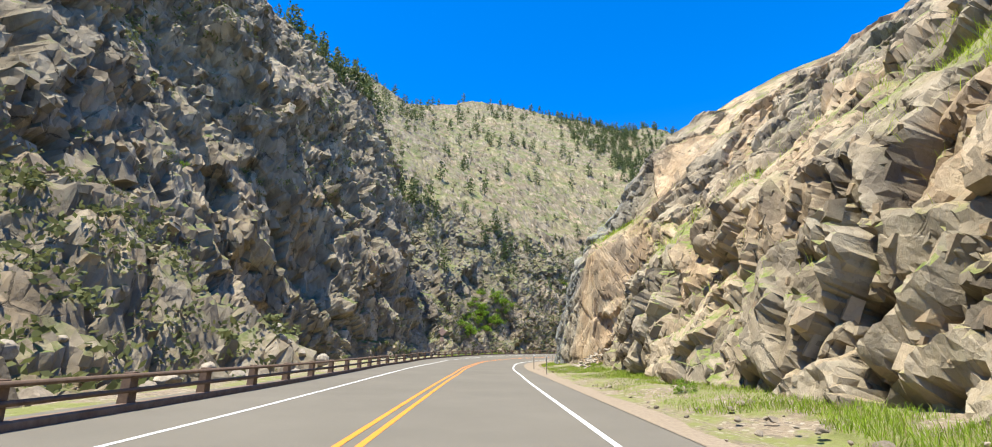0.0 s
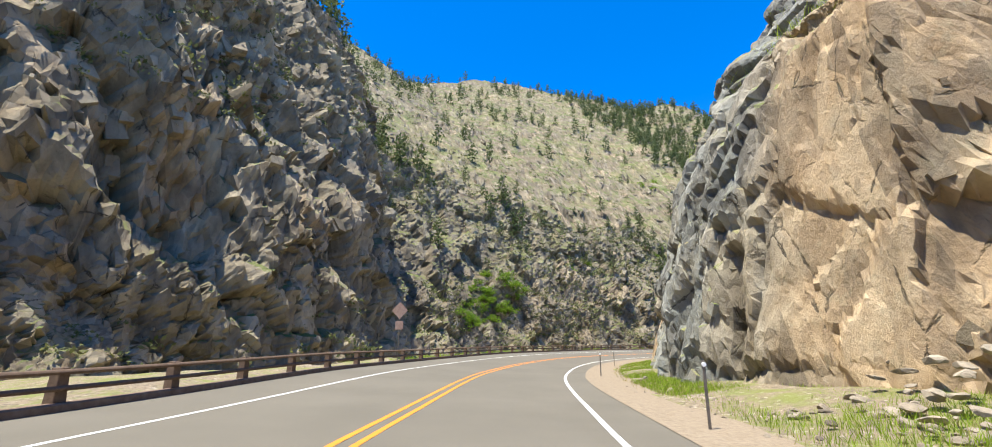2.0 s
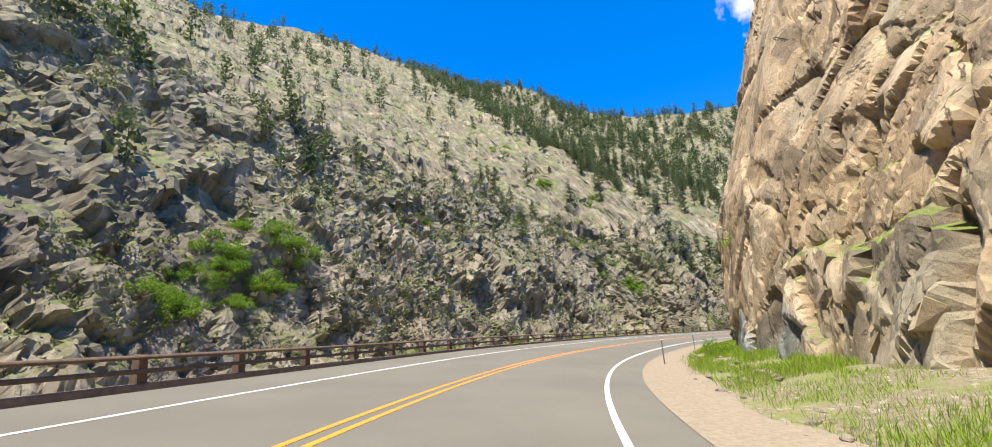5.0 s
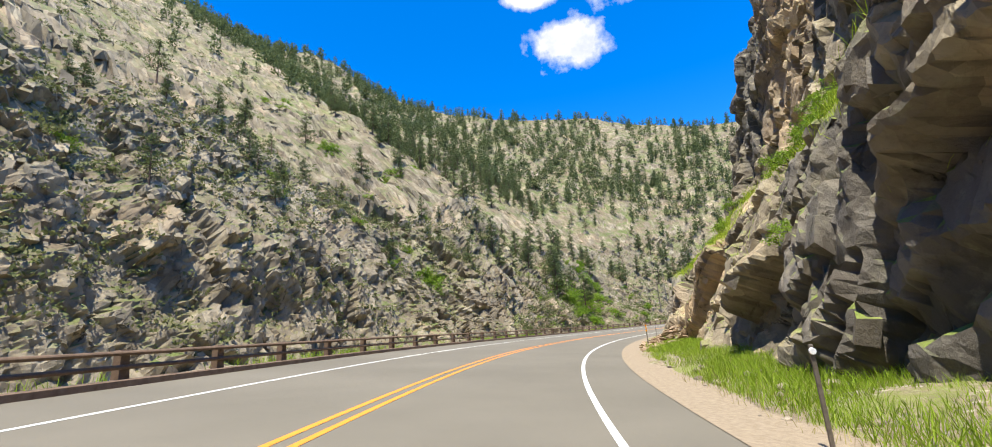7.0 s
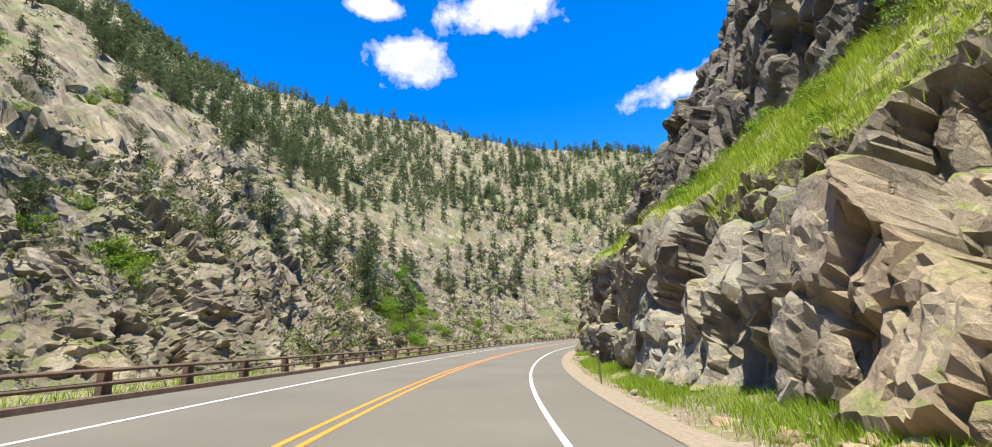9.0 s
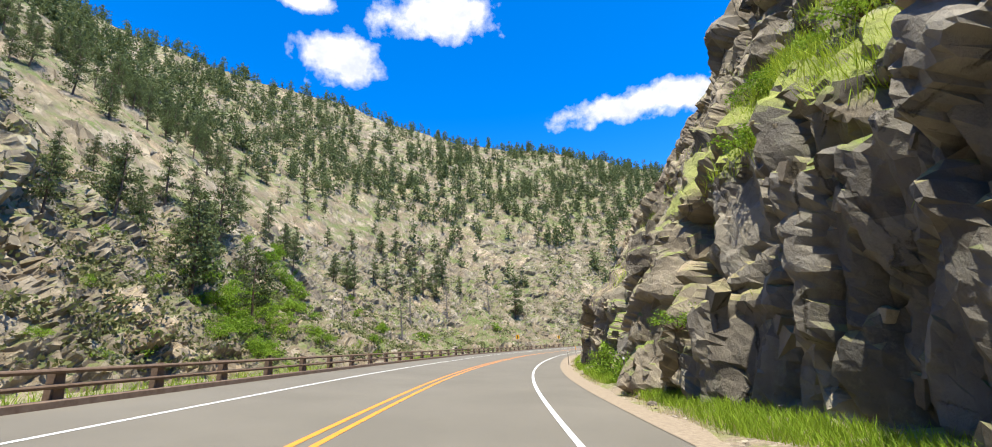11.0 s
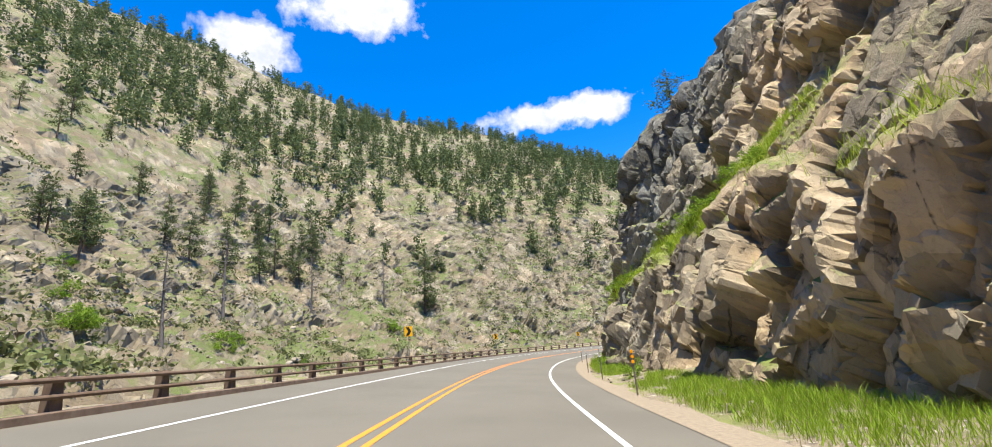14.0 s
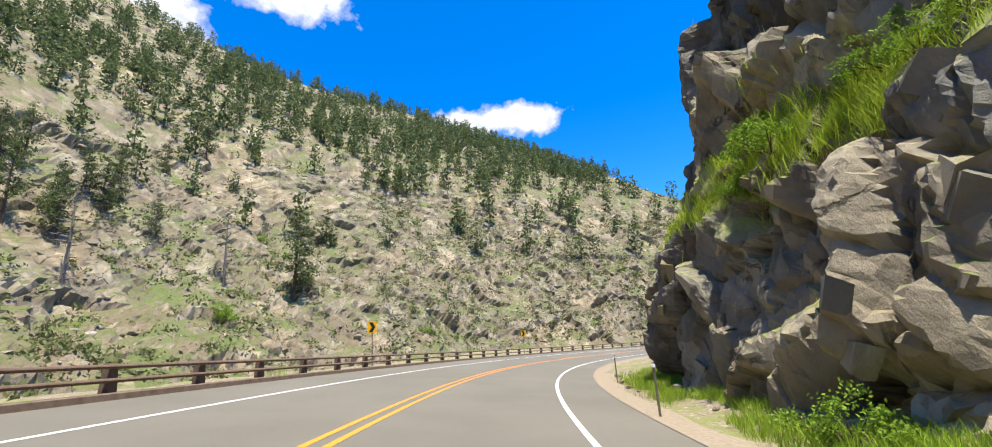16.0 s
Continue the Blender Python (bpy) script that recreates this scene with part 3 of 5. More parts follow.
me, LEFT_G = rock_sheet("mountain_left", g, soft, 3.0, 2.1, rock_far, -0.25, 11, zone, smooth_g, 1, np.ones(len(s)))
mountain_left = tagged(new("mountain_left", me), "steep rugged tan granite canyon wall with sparse grass", "mountain", kind="structure")

# broken-off joint blocks that stand out of the two walls
FACES = np.array(((0, 3, 2, 1), (4, 5, 6, 7), (0, 1, 5, 4), (1, 2, 6, 5), (2, 3, 7, 6), (3, 0, 4, 7)))


def joint_blocks(g, n, zone, picks, wide, turn, lean, out_by, loose, r):
    """Corner places and zone values of blocks at the grid places picks: turned about the upright, leaning in the wall's plane, wide metres across; loose: how far they stray from the wall."""
    i, j = picks
    at, out = g[i, j], n[i, j]
    along = g[np.minimum(i + 2, len(g) - 1), j] - g[np.maximum(i - 2, 0), j]
    along = along - out * (along * out).sum(1)[:, None]
    along /= np.linalg.norm(along, axis=1)[:, None]
    rise = np.cross(along, out)
    rise *= np.sign(rise[:, 2:3] + 1e-6)
    c = len(at)
    a = np.radians(lean + 20 * vnoise(at, 18.0, 71) * loose + r.normal(size=c) * 9)[:, None]
    along, rise = along * np.cos(a) + rise * np.sin(a), rise * np.cos(a) - along * np.sin(a)
    shear = r.normal(size=(c, 2)) * 0.16
    b = np.radians((turn + 16 * vnoise(at, 11.0, 72) + r.normal(size=c) * 8) * loose)[:, None]
    along, out = along * np.cos(b) + out * np.sin(b), out * np.cos(b) - along * np.sin(b)
    t = np.radians((10 * vnoise(at, 9.0, 73) + r.normal(size=c) * 7) * loose)[:, None]
    rise, out = rise * np.cos(t) + out * np.sin(t), out * np.cos(t) - rise * np.sin(t)
    w = wide * np.clip(np.exp(r.normal(size=c) * 0.4), 0.4, 1.6)
    h = w * r.uniform(0.7, 1.9, c)
    e = w * r.uniform(out_by[0], out_by[1], c)
    deep = w * 0.9
    corners = []
    for sx, sy, sz in ((-1, -1, 0), (1, -1, 0), (1, 1, 0), (-1, 1, 0), (-1, -1, 1), (1, -1, 1), (1, 1, 1), (-1, 1, 1)):
        k = 1.05 if sz == 0 else 0.86
        jx, jy, jz = (1 + r.normal(size=c) * q for q in (0.2, 0.22, 0.4))
        corners.append(at + along * ((sx * k * jx + sz * shear[:, 0]) * 0.5 * w)[:, None] + rise * ((sy * k * jy + sz * shear[:, 1]) * 0.5 * h)[:, None] + out * ((e * jz) if sz else -deep)[:, None])
    v = np.stack(corners, 1)
    vals = {key: np.repeat(val[i, j][:, None], 8, 1) for key, val in zone.items()}
    vals["tint"] = np.repeat(np.clip(r.beta(2, 2, c), 0, 1)[:, None], 8, 1)
    vals["tint2"] = np.repeat(r.random(c)[:, None], 8, 1)
    return v, vals


def block_mesh(name, v, vals, mat):
    c = len(v)
    me = bpy.data.meshes.new(name)
    me.vertices.add(c * 8)
    me.vertices.foreach_set("co", v.astype(np.float32).ravel())
    q = (np.arange(c)[:, None, None] * 8 + FACES[None]).reshape(-1)
    me.loops.add(len(q))
    me.loops.foreach_set("vertex_index", q.astype(np.int32))
    me.polygons.add(len(q) // 4)
    me.polygons.foreach_set("loop_start", np.arange(0, len(q), 4, dtype=np.int32))
    for key, val in vals.items():
        a = me.attributes.new(key, "FLOAT", "POINT")
        a.data.foreach_set("value", val.astype(np.float32).ravel())
    me.update(calc_edges=True)
    me.validate()
    me.shade_flat()
    me.materials.append(mat)
    return me


def pick_places(count, weight, r):
    w = weight.ravel() / weight.sum()
    return np.unravel_index(r.choice(weight.size, count, p=w), weight.shape)


r = np.random.default_rng(17)
rows = np.arange(RIGHT_G.shape[1])
ledge = smooth(46, 52, rows) * (1 - smooth(84, 92, rows))
flush_s = table([(-80, 0.5), (40, 0.5), (46, 0.25), (54, 0.5), (74, 0.6), (80, 0.25), (112, 0.5), (119, 0.16), (133, 0.2), (140, 1.0), (400, 1.0)], s_right)[0]
wide_s = table([(-80, 0.5), (40, 0.5), (46, 0.9), (56, 0.6), (80, 0.9), (112, 0.6), (119, 1.0), (133, 0.9), (140, 0.42), (400, 0.42)], s_right)[0]
many_s = table([(-80, 2.6), (40, 2.6), (46, 2.6), (49, 0.1), (53, 0.15), (57, 0.6), (80, 0.4), (112, 0.8), (118, 0.1), (131, 0.1), (140, 1.0), (400, 1.0)], s_right)[0]
loose_s = table([(-80, 0.7), (40, 0.7), (46, 0.3), (54, 0.7), (80, 0.4), (112, 0.6), (119, 0.12), (133, 0.15), (140, 1.0), (400, 1.0)], s_right)[0]
weight = many_s[:, None] * ((1 - 0.8 * ledge) * (1 - 0.85 * smooth(146, 160, rows)) * smooth(1, 3, rows))[None, :]
weight = weight * (0.35 + smooth(-0.3, 0.5, vnoise(RIGHT_G.reshape(-1, 3), 5.0, 75)).reshape(weight.shape))
span = smooth(-10, 0, s_right) * (1 - smooth(310, 320, s_right)) * (1 - smooth(110, 116, s_right) * (1 - smooth(134, 140, s_right)))
weight = weight * span[:, None] * (1 - smooth(20, 30, rows))[None, :]
picks = pick_places(300, weight, r)
v, vals = joint_blocks(RIGHT_G, RIGHT_N, RIGHT_ZONE, picks, np.minimum(wide_s[picks[0]], 0.38), -14, 14, (-0.12 * flush_s[picks[0]], 0.16 * flush_s[picks[0]]), 0.7 * loose_s[picks[0]], r)
for i in range(300):
    part("rock_block", block_mesh("rock_block", v[i : i + 1], {k: a[i : i + 1] for k, a in vals.items()}, rock_near), cliff_right)
rows = np.arange(RIGHT_G.shape[1])
weight = many_s[:, None] * ((1 - 0.8 * ledge) * (1 - 0.85 * smooth(146, 160, rows)) * smooth(1, 3, rows))[None, :] * (smooth(-10, 0, s_right) * (1 - smooth(326, 334, s_right)))[:, None]
picks = pick_places(4500, weight, r)
v, vals = joint_blocks(RIGHT_G, RIGHT_N, RIGHT_ZONE, picks, 0.36 * r.uniform(0.4, 1.2, 4500), -14, 14, (-0.2 * flush_s[picks[0]], 0.16 * flush_s[picks[0]]), 0.7 * loose_s[picks[0]], r)
tagged(part("broken_face", block_mesh("broken_face", v, vals, rock_near), cliff_right), kind="stuff")
rows = np.arange(LEFT_G.shape[1])
step = np.r_[0.5, np.linalg.norm(np.diff(LEFT_G[400], axis=0), axis=1)]
weight = (1 - 0.8 * even)[:, None] * (step * smooth(4, 8, rows) * (1 - smooth(190, 205, rows)))[None, :]
weight = weight * (0.25 + smooth(-0.3, 0.5, vnoise(LEFT_G.reshape(-1, 3), 12.0, 76)).reshape(weight.shape))
picks = pick_places(8000, weight, r)
v, vals = joint_blocks(LEFT_G, LEFT_N, LEFT_ZONE, picks, (1.0 - 0.45 * (1 - smooth(36, 52, picks[1])) + 0.5 * smooth(110, 150, picks[1])) * r.uniform(0.5, 1.2, 8000), 12, -16, (-0.12, 0.2), 1.0, r)
tagged(part("broken_face", block_mesh("broken_face", v, vals, rock_far), mountain_left), kind="stuff")

# ground between the walls
s = np.arange(-70, 515, 1.5)
ub = np.interp(s, [r[0] for r in RIGHT + RIGHT_ON], [r[1] for r in RIGHT + RIGHT_ON])
ul, zl = table(LEFT + LEFT_ON, s)[:2]
cols_u, cols_z = [], []
for a in np.linspace(0, 1, 14):
    u = ub + 4 + (5.2 - ub - 4) * a
    cols_u.append(u), cols_z.append(road_z(s, np.minimum(u, 7.5)) - 0.05 + np.clip(u - 7.5, 0, 9) * 0.12)
for u in (3.0, 0.0, -3.0, -6.0, -7.5, -8.6):
    cols_u.append(u + 0 * s), cols_z.append(road_z(s, u) - (0.12 if u > -8 else 0.06))
for a in np.linspace(0.03, 1, 24):
    u = -8.8 + (ul - 2 + 8.8) * a
    dip = -2.6 * smooth(60, 110, s) * np.exp(-(((a - 0.36) / 0.28) ** 2))
    cols_u.append(u), cols_z.append(road_z(s, -9.0) * (1 - a) + zl * a + dip * smooth(0, 0.16, a))
u, z = np.stack(cols_u, 1), np.stack(cols_z, 1)
x, y = ground_at(s[:, None] * np.ones_like(u), u)
p = np.stack([x, y, z], 2).reshape(-1, 3)
rough = (np.abs(u + 1) > 8).reshape(-1)
p[:, 2] += fbm(p, 3.0, 3, 71) * 0.18 * rough
ground = tagged(new("ground", grid_mesh("ground", p.reshape(*u.shape, 3), earth, flat=False)), "dry earth and grass canyon floor", "ground", kind="structure")

far = tri_mesh("plain", [(-1500, -1500, -4.5), (1800, -1500, -4.5), (1800, 1800, -4.5), (-1500, 1800, -4.5)], [(0, 1, 2, 3)], earth)
tagged(new("far_ground", far), "dry earth far ground", "ground", kind="structure")

# gravel shoulders
s = np.arange(-70, 515, 0.8)
cols = []
for i, a in enumerate((0.0, 0.2, 0.4, 0.6, 0.8, 1.0)):
    wob = vnoise(np.stack([s, 0 * s, 0 * s], 1), 3.0, 5) * 0.35 + vnoise(np.stack([s, 0 * s, 0 * s], 1), 0.9, 6) * 0.12
    u = table(EDGE, s)[0] - 0.12 + (table(GRAVEL, s)[0] - table(EDGE, s)[0] + 0.2 + 0.6 * wob) * a
    x, y = ground_at(s, u)
    cols.append(np.stack([x, y, road_z(s, u) + 0.012 - 0.05 * a], 1))
tagged(new("gravel_shoulder", grid_mesh("gravel_shoulder", np.stack(cols, 1), gravel, flat=False)), "pale pinkish gravel shoulder along the asphalt", "gravel", kind="structure")


# ---- guardrail ----
def box(bm, m, top=1.0):
    """A unit box on its base at the pose m, its top narrowed."""
    vs = [bm.verts.new(m @ Vector((x * (top if z else 1), y * (top if z else 1), z))) for z in (0, 1) for x, y in ((-0.5, -0.5), (0.5, -0.5), (0.5, 0.5), (-0.5, 0.5))]
    for f in ((3, 2, 1, 0), (4, 5, 6, 7), (0, 1, 5, 4), (1, 2, 6, 5), (2, 3, 7, 6), (3, 0, 4, 7)):
        bm.faces.new([vs[i] for i in f])


def sweep(name, s, u, lift, ring, mat, flat=False):
    """A bar that follows the road: ring lists its cross section's corners (across, up)."""
    cols = []
    for du, dz in (*ring, ring[0]):
        x, y = ground_at(s, u + du)
        cols.append(np.stack([x, y, road_z(s, u + 0 * s) + lift + dz], 1))
    return grid_mesh(name, np.stack(cols, 1), mat, flat=flat)


RAIL = [(-80, -6.05), (12, -6.05), (42, -6.75), (600, -6.75)]
s = np.arange(-40, 440, 0.75)
rail_u = table(RAIL, s)[0]
rail_ring = [(0.055 * math.cos(a), 0.055 * math.sin(a)) for a in np.linspace(0, 2 * math.pi, 9)[:-1]]
guardrail = tagged(new("guardrail"), "rusty brown two-rail steel guardrail on stout posts", "guardrail", kind="structure")
for lift in (0.76, 0.44):
    part("rail", sweep("rail", s, rail_u + 0.02, lift, rail_ring, wood), guardrail)
part("kerb", sweep("kerb", s, rail_u - 0.02, 0.0, [(-0.16, -0.3), (0.16, -0.3), (0.15, 0.13), (0.12, 0.16), (-0.12, 0.16), (-0.15, 0.13)], plain_material("kerb_concrete", (0.13, 0.085, 0.06), (0.22, 0.16, 0.12), 4, 0.9, 0.4, 0.02), True), guardrail, "reddish stained concrete kerb")
bm = bmesh.new()
box(bm, Matrix.Diagonal((0.26, 0.30, 0.82, 1)), 0.78)
bmesh.ops.bevel(bm, geom=bm.edges[:], offset=0.012, segments=1, affect="EDGES")
post_mesh = from_bm("post", bm, wood)
for i in range(150):
    at = -38 + i * 3.1
    ru = float(table(RAIL, at)[0])
    x, y = ground_at(at, ru - 0.13)
    part("post", post_mesh, guardrail, m=pose(float(x), float(y), float(road_z(at, ru)) + 0.02, 0, 0, -heading(at)))

# ---- places on the ground ----
def spot(s, u):
    x, y = ground_at(s, u)
    return float(x), float(y)


def nearest_on(g, x, y, z=None):
    """The place of the rock sheet g nearest to x, y (and z)."""
    f = g.reshape(-1, 3)
    d = (f[:, 0] - x) ** 2 + (f[:, 1] - y) ** 2
    if z is not None:
        d = d + (f[:, 2] - z) ** 2
    return f[np.argmin(d)]


rng = np.random.default_rng(5)

# ---- river ----
def water_material():
    k = Nodes("water", 0.12)
    k.color(k.mix(k.ramp(k.noise(0.8, 5, 0.6), (0.4, 0.0), (0.65, 1.0)), (0.05, 0.065, 0.055), (0.20, 0.22, 0.21))).bump(k.noise(2.5, 5, 0.7), 0.6, 0.15)
    k.bsdf.inputs["Specular IOR Level"].default_value = 0.5
    return k.mat


s = np.arange(80, 470, 1.5)
ul = table(LEFT + LEFT_ON, s)[0]
mid = -8.8 + (ul + 6.8) * 0.36
cols = []
for a in np.linspace(-1, 1, 9):
    x, y = ground_at(s, mid + a * 7.0)
    cols.append(np.stack([x, y, -2.1 - 0.25 * smooth(150, 330, s) + 0 * s], 1))
tagged(new("river", grid_mesh("river", np.stack(cols, 1), water_material(), flat=False)), "shallow stony mountain river below the guardrail", "river", kind="structure")


def stone_arrays(count, flatness, seed):
    """Broken stones as corner and face lists, one unit across."""
    made = []
    r = np.random.default_rng(seed)
    for _ in range(count):
        bm = bmesh.new()
        bmesh.ops.create_icosphere(bm, subdivisions=2, radius=0.5)
        v = np.array([q.co for q in bm.verts])
        for _ in range(9):
            n = r.normal(size=3)
            n /= np.linalg.norm(n)
            d = v @ n
            v = v - np.outer(np.maximum(d - r.uniform(0.22, 0.40), 0), n)
        v *= np.array((1.0, r.uniform(0.6, 0.95), flatness * r.uniform(0.7, 1.2)))
        made.append((v, [[q.index for q in f.verts] for f in bm.faces]))
        bm.free()
    return made


def scatter(name, kinds, places, mat):
    """One mesh of many pieces. places: rows of x, y, z, size, turn."""
    vs, fs, base = [], [], 0
    for i, (x, y, z, size, turn) in enumerate(places):
        v, f = kinds[i % len(kinds)]
        c, sn = math.cos(turn), math.sin(turn)
        w = v * size
        vs.append(np.stack([w[:, 0] * c - w[:, 1] * sn + x, w[:, 0] * sn + w[:, 1] * c + y, w[:, 2] + z], 1))
        fs += [[q + base for q in face] for face in f]
        base += len(v)
    return tri_mesh(name, np.concatenate(vs), fs, mat)


def stone_material(name, a, b, c):
    k = Nodes(name, 0.85)
    n = k.noise(4, 7, 0.7)
    base = k.ramp(k.math("ADD", k.math("MULTIPLY", k.island(), 0.5), k.math("MULTIPLY", k.chance(), 0.4)), (0.05, a), (0.4, b), (0.8, c))
    k.color(k.mix(k.ramp(n, (0.35, 0.5), (0.6, 0.0)), base, (0.06, 0.05, 0.042))).bump(n, 0.7, 0.08)
    return k.mat


river_stone = stone_material("river_stone", (0.16, 0.155, 0.14), (0.30, 0.28, 0.24), (0.44, 0.41, 0.36))
red_stone = stone_material("red_stone", (0.19, 0.12, 0.07), (0.32, 0.215, 0.13), (0.43, 0.31, 0.20))
tan_stone = stone_material("tan_stone", (0.15, 0.12, 0.09), (0.28, 0.23, 0.17), (0.42, 0.36, 0.28))
places = []
for _ in range(900):
    at = rng.uniform(100, 400)
    c = -8.8 + (float(table(LEFT + LEFT_ON, at)[0]) + 6.8) * 0.36
    off = rng.normal() * 4.5
    x, y = spot(at, min(c + off, -9.0))
    places.append((x, y, -2.15 - 0.25 * float(smooth(150, 330, at)) + 0.05 * abs(off), rng.uniform(0.4, 1.5), rng.uniform(0, 6.28)))
tagged(new("river_stones", scatter("river_stones", stone_arrays(8, 0.6, 2), places, river_stone)), "grey rounded stones in the river bed", "stones", kind="stuff")

# boulders on the near bank, each a thing of its own
boulder_meshes = [tri_mesh("boulder", v, f, tan_stone) for v, f in stone_arrays(6, 0.8, 9)]
for i in range(60):
    at, off = rng.uniform(2, 62), rng.uniform(8.5, 19)
    x, y = spot(at, -off)
    q = nearest_on(LEFT_G, x, y)
    size = rng.uniform(0.5, 1.6)
    b = new("boulder", boulder_meshes[i % 6])
    b.matrix_basis = pose(x, y, max(float(q[2]), -0.9) + 0.12 * size, rng.uniform(-15, 15), rng.uniform(-15, 15), rng.uniform(0, 360)) @ Matrix.Diagonal((size, size, size, 1))
    tagged(b, "angular tan boulder on the rocky river bank", "boulder", "boulders on the bank")

# fallen slabs beside the road
slab_meshes = [tri_mesh("fallen_slab", v, f, red_stone) for v, f in stone_arrays(7, 0.28, 4)]
for i in range(280):
    at = rng.normal(167, 4.2)
    off = 6.9 + abs(rng.normal()) * 1.5
    x, y = spot(at, off)
    size = rng.uniform(0.22, 0.85)
    b = new("fallen_slab", slab_meshes[i % 7])
    up = max(0.0, off - 7.2) * 0.55 * math.exp(-(((at - 167) / 5) ** 2))
    b.matrix_basis = pose(x, y, float(road_z(at, 7.0)) + up + 0.02, rng.uniform(-14, 14), rng.uniform(-20, 20), rng.uniform(0, 360)) @ Matrix.Diagonal((size, size, size, 1))
    tagged(b, "flat reddish slab fallen from the cliff", "rock slab", "fallen slabs below the cliff")

# brown debris in the gully beside the smooth slab
debris_meshes = [tri_mesh("fallen_slab", v, f, tan_stone) for v, f in stone_arrays(6, 0.4, 14)]
for i in range(110):
    at, off = rng.normal(44.2, 2.2), 9.2 + abs(rng.normal()) * 2.0
    x, y = spot(at, off)
    size = rng.uniform(0.2, 0.62)
    b = new("fallen_slab", debris_meshes[i % 6])
    b.matrix_basis = pose(x, y, float(road_z(at, 7.0)) + max(0.0, off - 9.2) * 0.5 + 0.05, rng.uniform(-16, 16), rng.uniform(-22, 22), rng.uniform(0, 360)) @ Matrix.Diagonal((size, size, size, 1))
    tagged(b, "broken brown rock slab heaped in the cliff gully", "rock slab", "debris in the gully")

# loose stones along the foot of the right-hand cliff
places = []
for _ in range(1500):
    at = rng.uniform(-15, 335)
    off = rng.choice([rng.uniform(6.0, 9.0), rng.normal(8.6, 0.5)])
    x, y = spot(at, off)
    places.append((x, y, float(road_z(at, 7.0)) + max(0, off - 7.5) * 0.12 - 0.02, rng.uniform(0.06, 0.38) * (0.5 if off < 7 else 1.2), rng.uniform(0, 6.28)))
tagged(new("loose_stones", scatter("loose_stones", stone_arrays(8, 0.6, 6), places, tan_stone)), "loose tan stones at the cliff foot", "stones", kind="stuff")


# ---- plants ----
def leaf_material(name, a, b, rough=0.7):
    k = Nodes(name, rough)
    mixv = k.math("ADD", k.math("MULTIPLY", k.island(), 0.6), k.math("MULTIPLY", k.chance(), 0.4))
    c = k.mix(mixv, a, b)
    k.color(c)
    k.bsdf.inputs["Specular IOR Level"].default_value = 0.15
    tr, mx = k.node("ShaderNodeBsdfTranslucent"), k.node("ShaderNodeMixShader")
    k.join(c, tr.inputs["Color"])
    mx.inputs[0].default_value = 0.35
    k.join(k.bsdf.outputs[0], mx.inputs[1])
    k.join(tr.outputs[0], mx.inputs[2])
    k.join(mx.outputs[0], k.tree.nodes["Material Output"].inputs["Surface"])
    return k.mat


needle = leaf_material("pine_needles", (0.060, 0.085, 0.032), (0.15, 0.18, 0.07))
leaf = leaf_material("shrub_leaves", (0.10, 0.19, 0.015), (0.26, 0.37, 0.04))
dry_leaf = leaf_material("dry_shrub_leaves", (0.10, 0.12, 0.045), (0.22, 0.22, 0.09))
grass_leaf = leaf_material("grass_blades", (0.12, 0.225, 0.014), (0.31, 0.41, 0.04))
ledge_leaf = leaf_material("ledge_grass_blades", (0.17, 0.27, 0.018), (0.42, 0.50, 0.05))
dry_grass = leaf_material("dry_grass_blades", (0.30, 0.26, 0.10), (0.48, 0.42, 0.20))
bark = plain_material("bark", (0.07, 0.045, 0.032), (0.15, 0.10, 0.075), 9, 0.9, 0.6, 0.03)
dead_wood = plain_material("dead_wood", (0.10, 0.085, 0.075), (0.22, 0.19, 0.17), 9, 0.9, 0.5, 0.02)


def limb(vs, fs, a, b, ra, rb, sides=5):
    a, b = np.array(a, float), np.array(b, float)
    d = (b - a) / max(np.linalg.norm(b - a), 1e-6)
    e = np.cross(d, (0.3, 0.9, 0.1))
    e /= np.linalg.norm(e)
    f = np.cross(d, e)
    base = len(vs)
    for p0, r in ((a, ra), (b, rb)):
        for i in range(sides):
            w = 2 * math.pi * i / sides
            vs.append(p0 + r * (math.cos(w) * e + math.sin(w) * f))
    for i in range(sides):
        j = (i + 1) % sides
        fs.append((base + i, base + j, base + sides + j, base + sides + i))


def clump(vs, fs, at, size, count, r, flat=0.6, leaf_size=1.0):
    """Small leaves thrown round a place."""
    for _ in range(count):
        c = np.array(at) + r.normal(size=3) * size * np.array((0.5, 0.5, 0.5 * flat))
        e, f = r.normal(size=3), r.normal(size=3)
        e *= size * leaf_size * 0.42 / np.linalg.norm(e)
        f -= e * (f @ e) / (e @ e)
        f *= size * leaf_size * 0.22 / np.linalg.norm(f)
        b = len(vs)
        vs.extend((c - e, c + f, c + e, c - f))
        fs.append((b, b + 1, b + 2, b + 3))


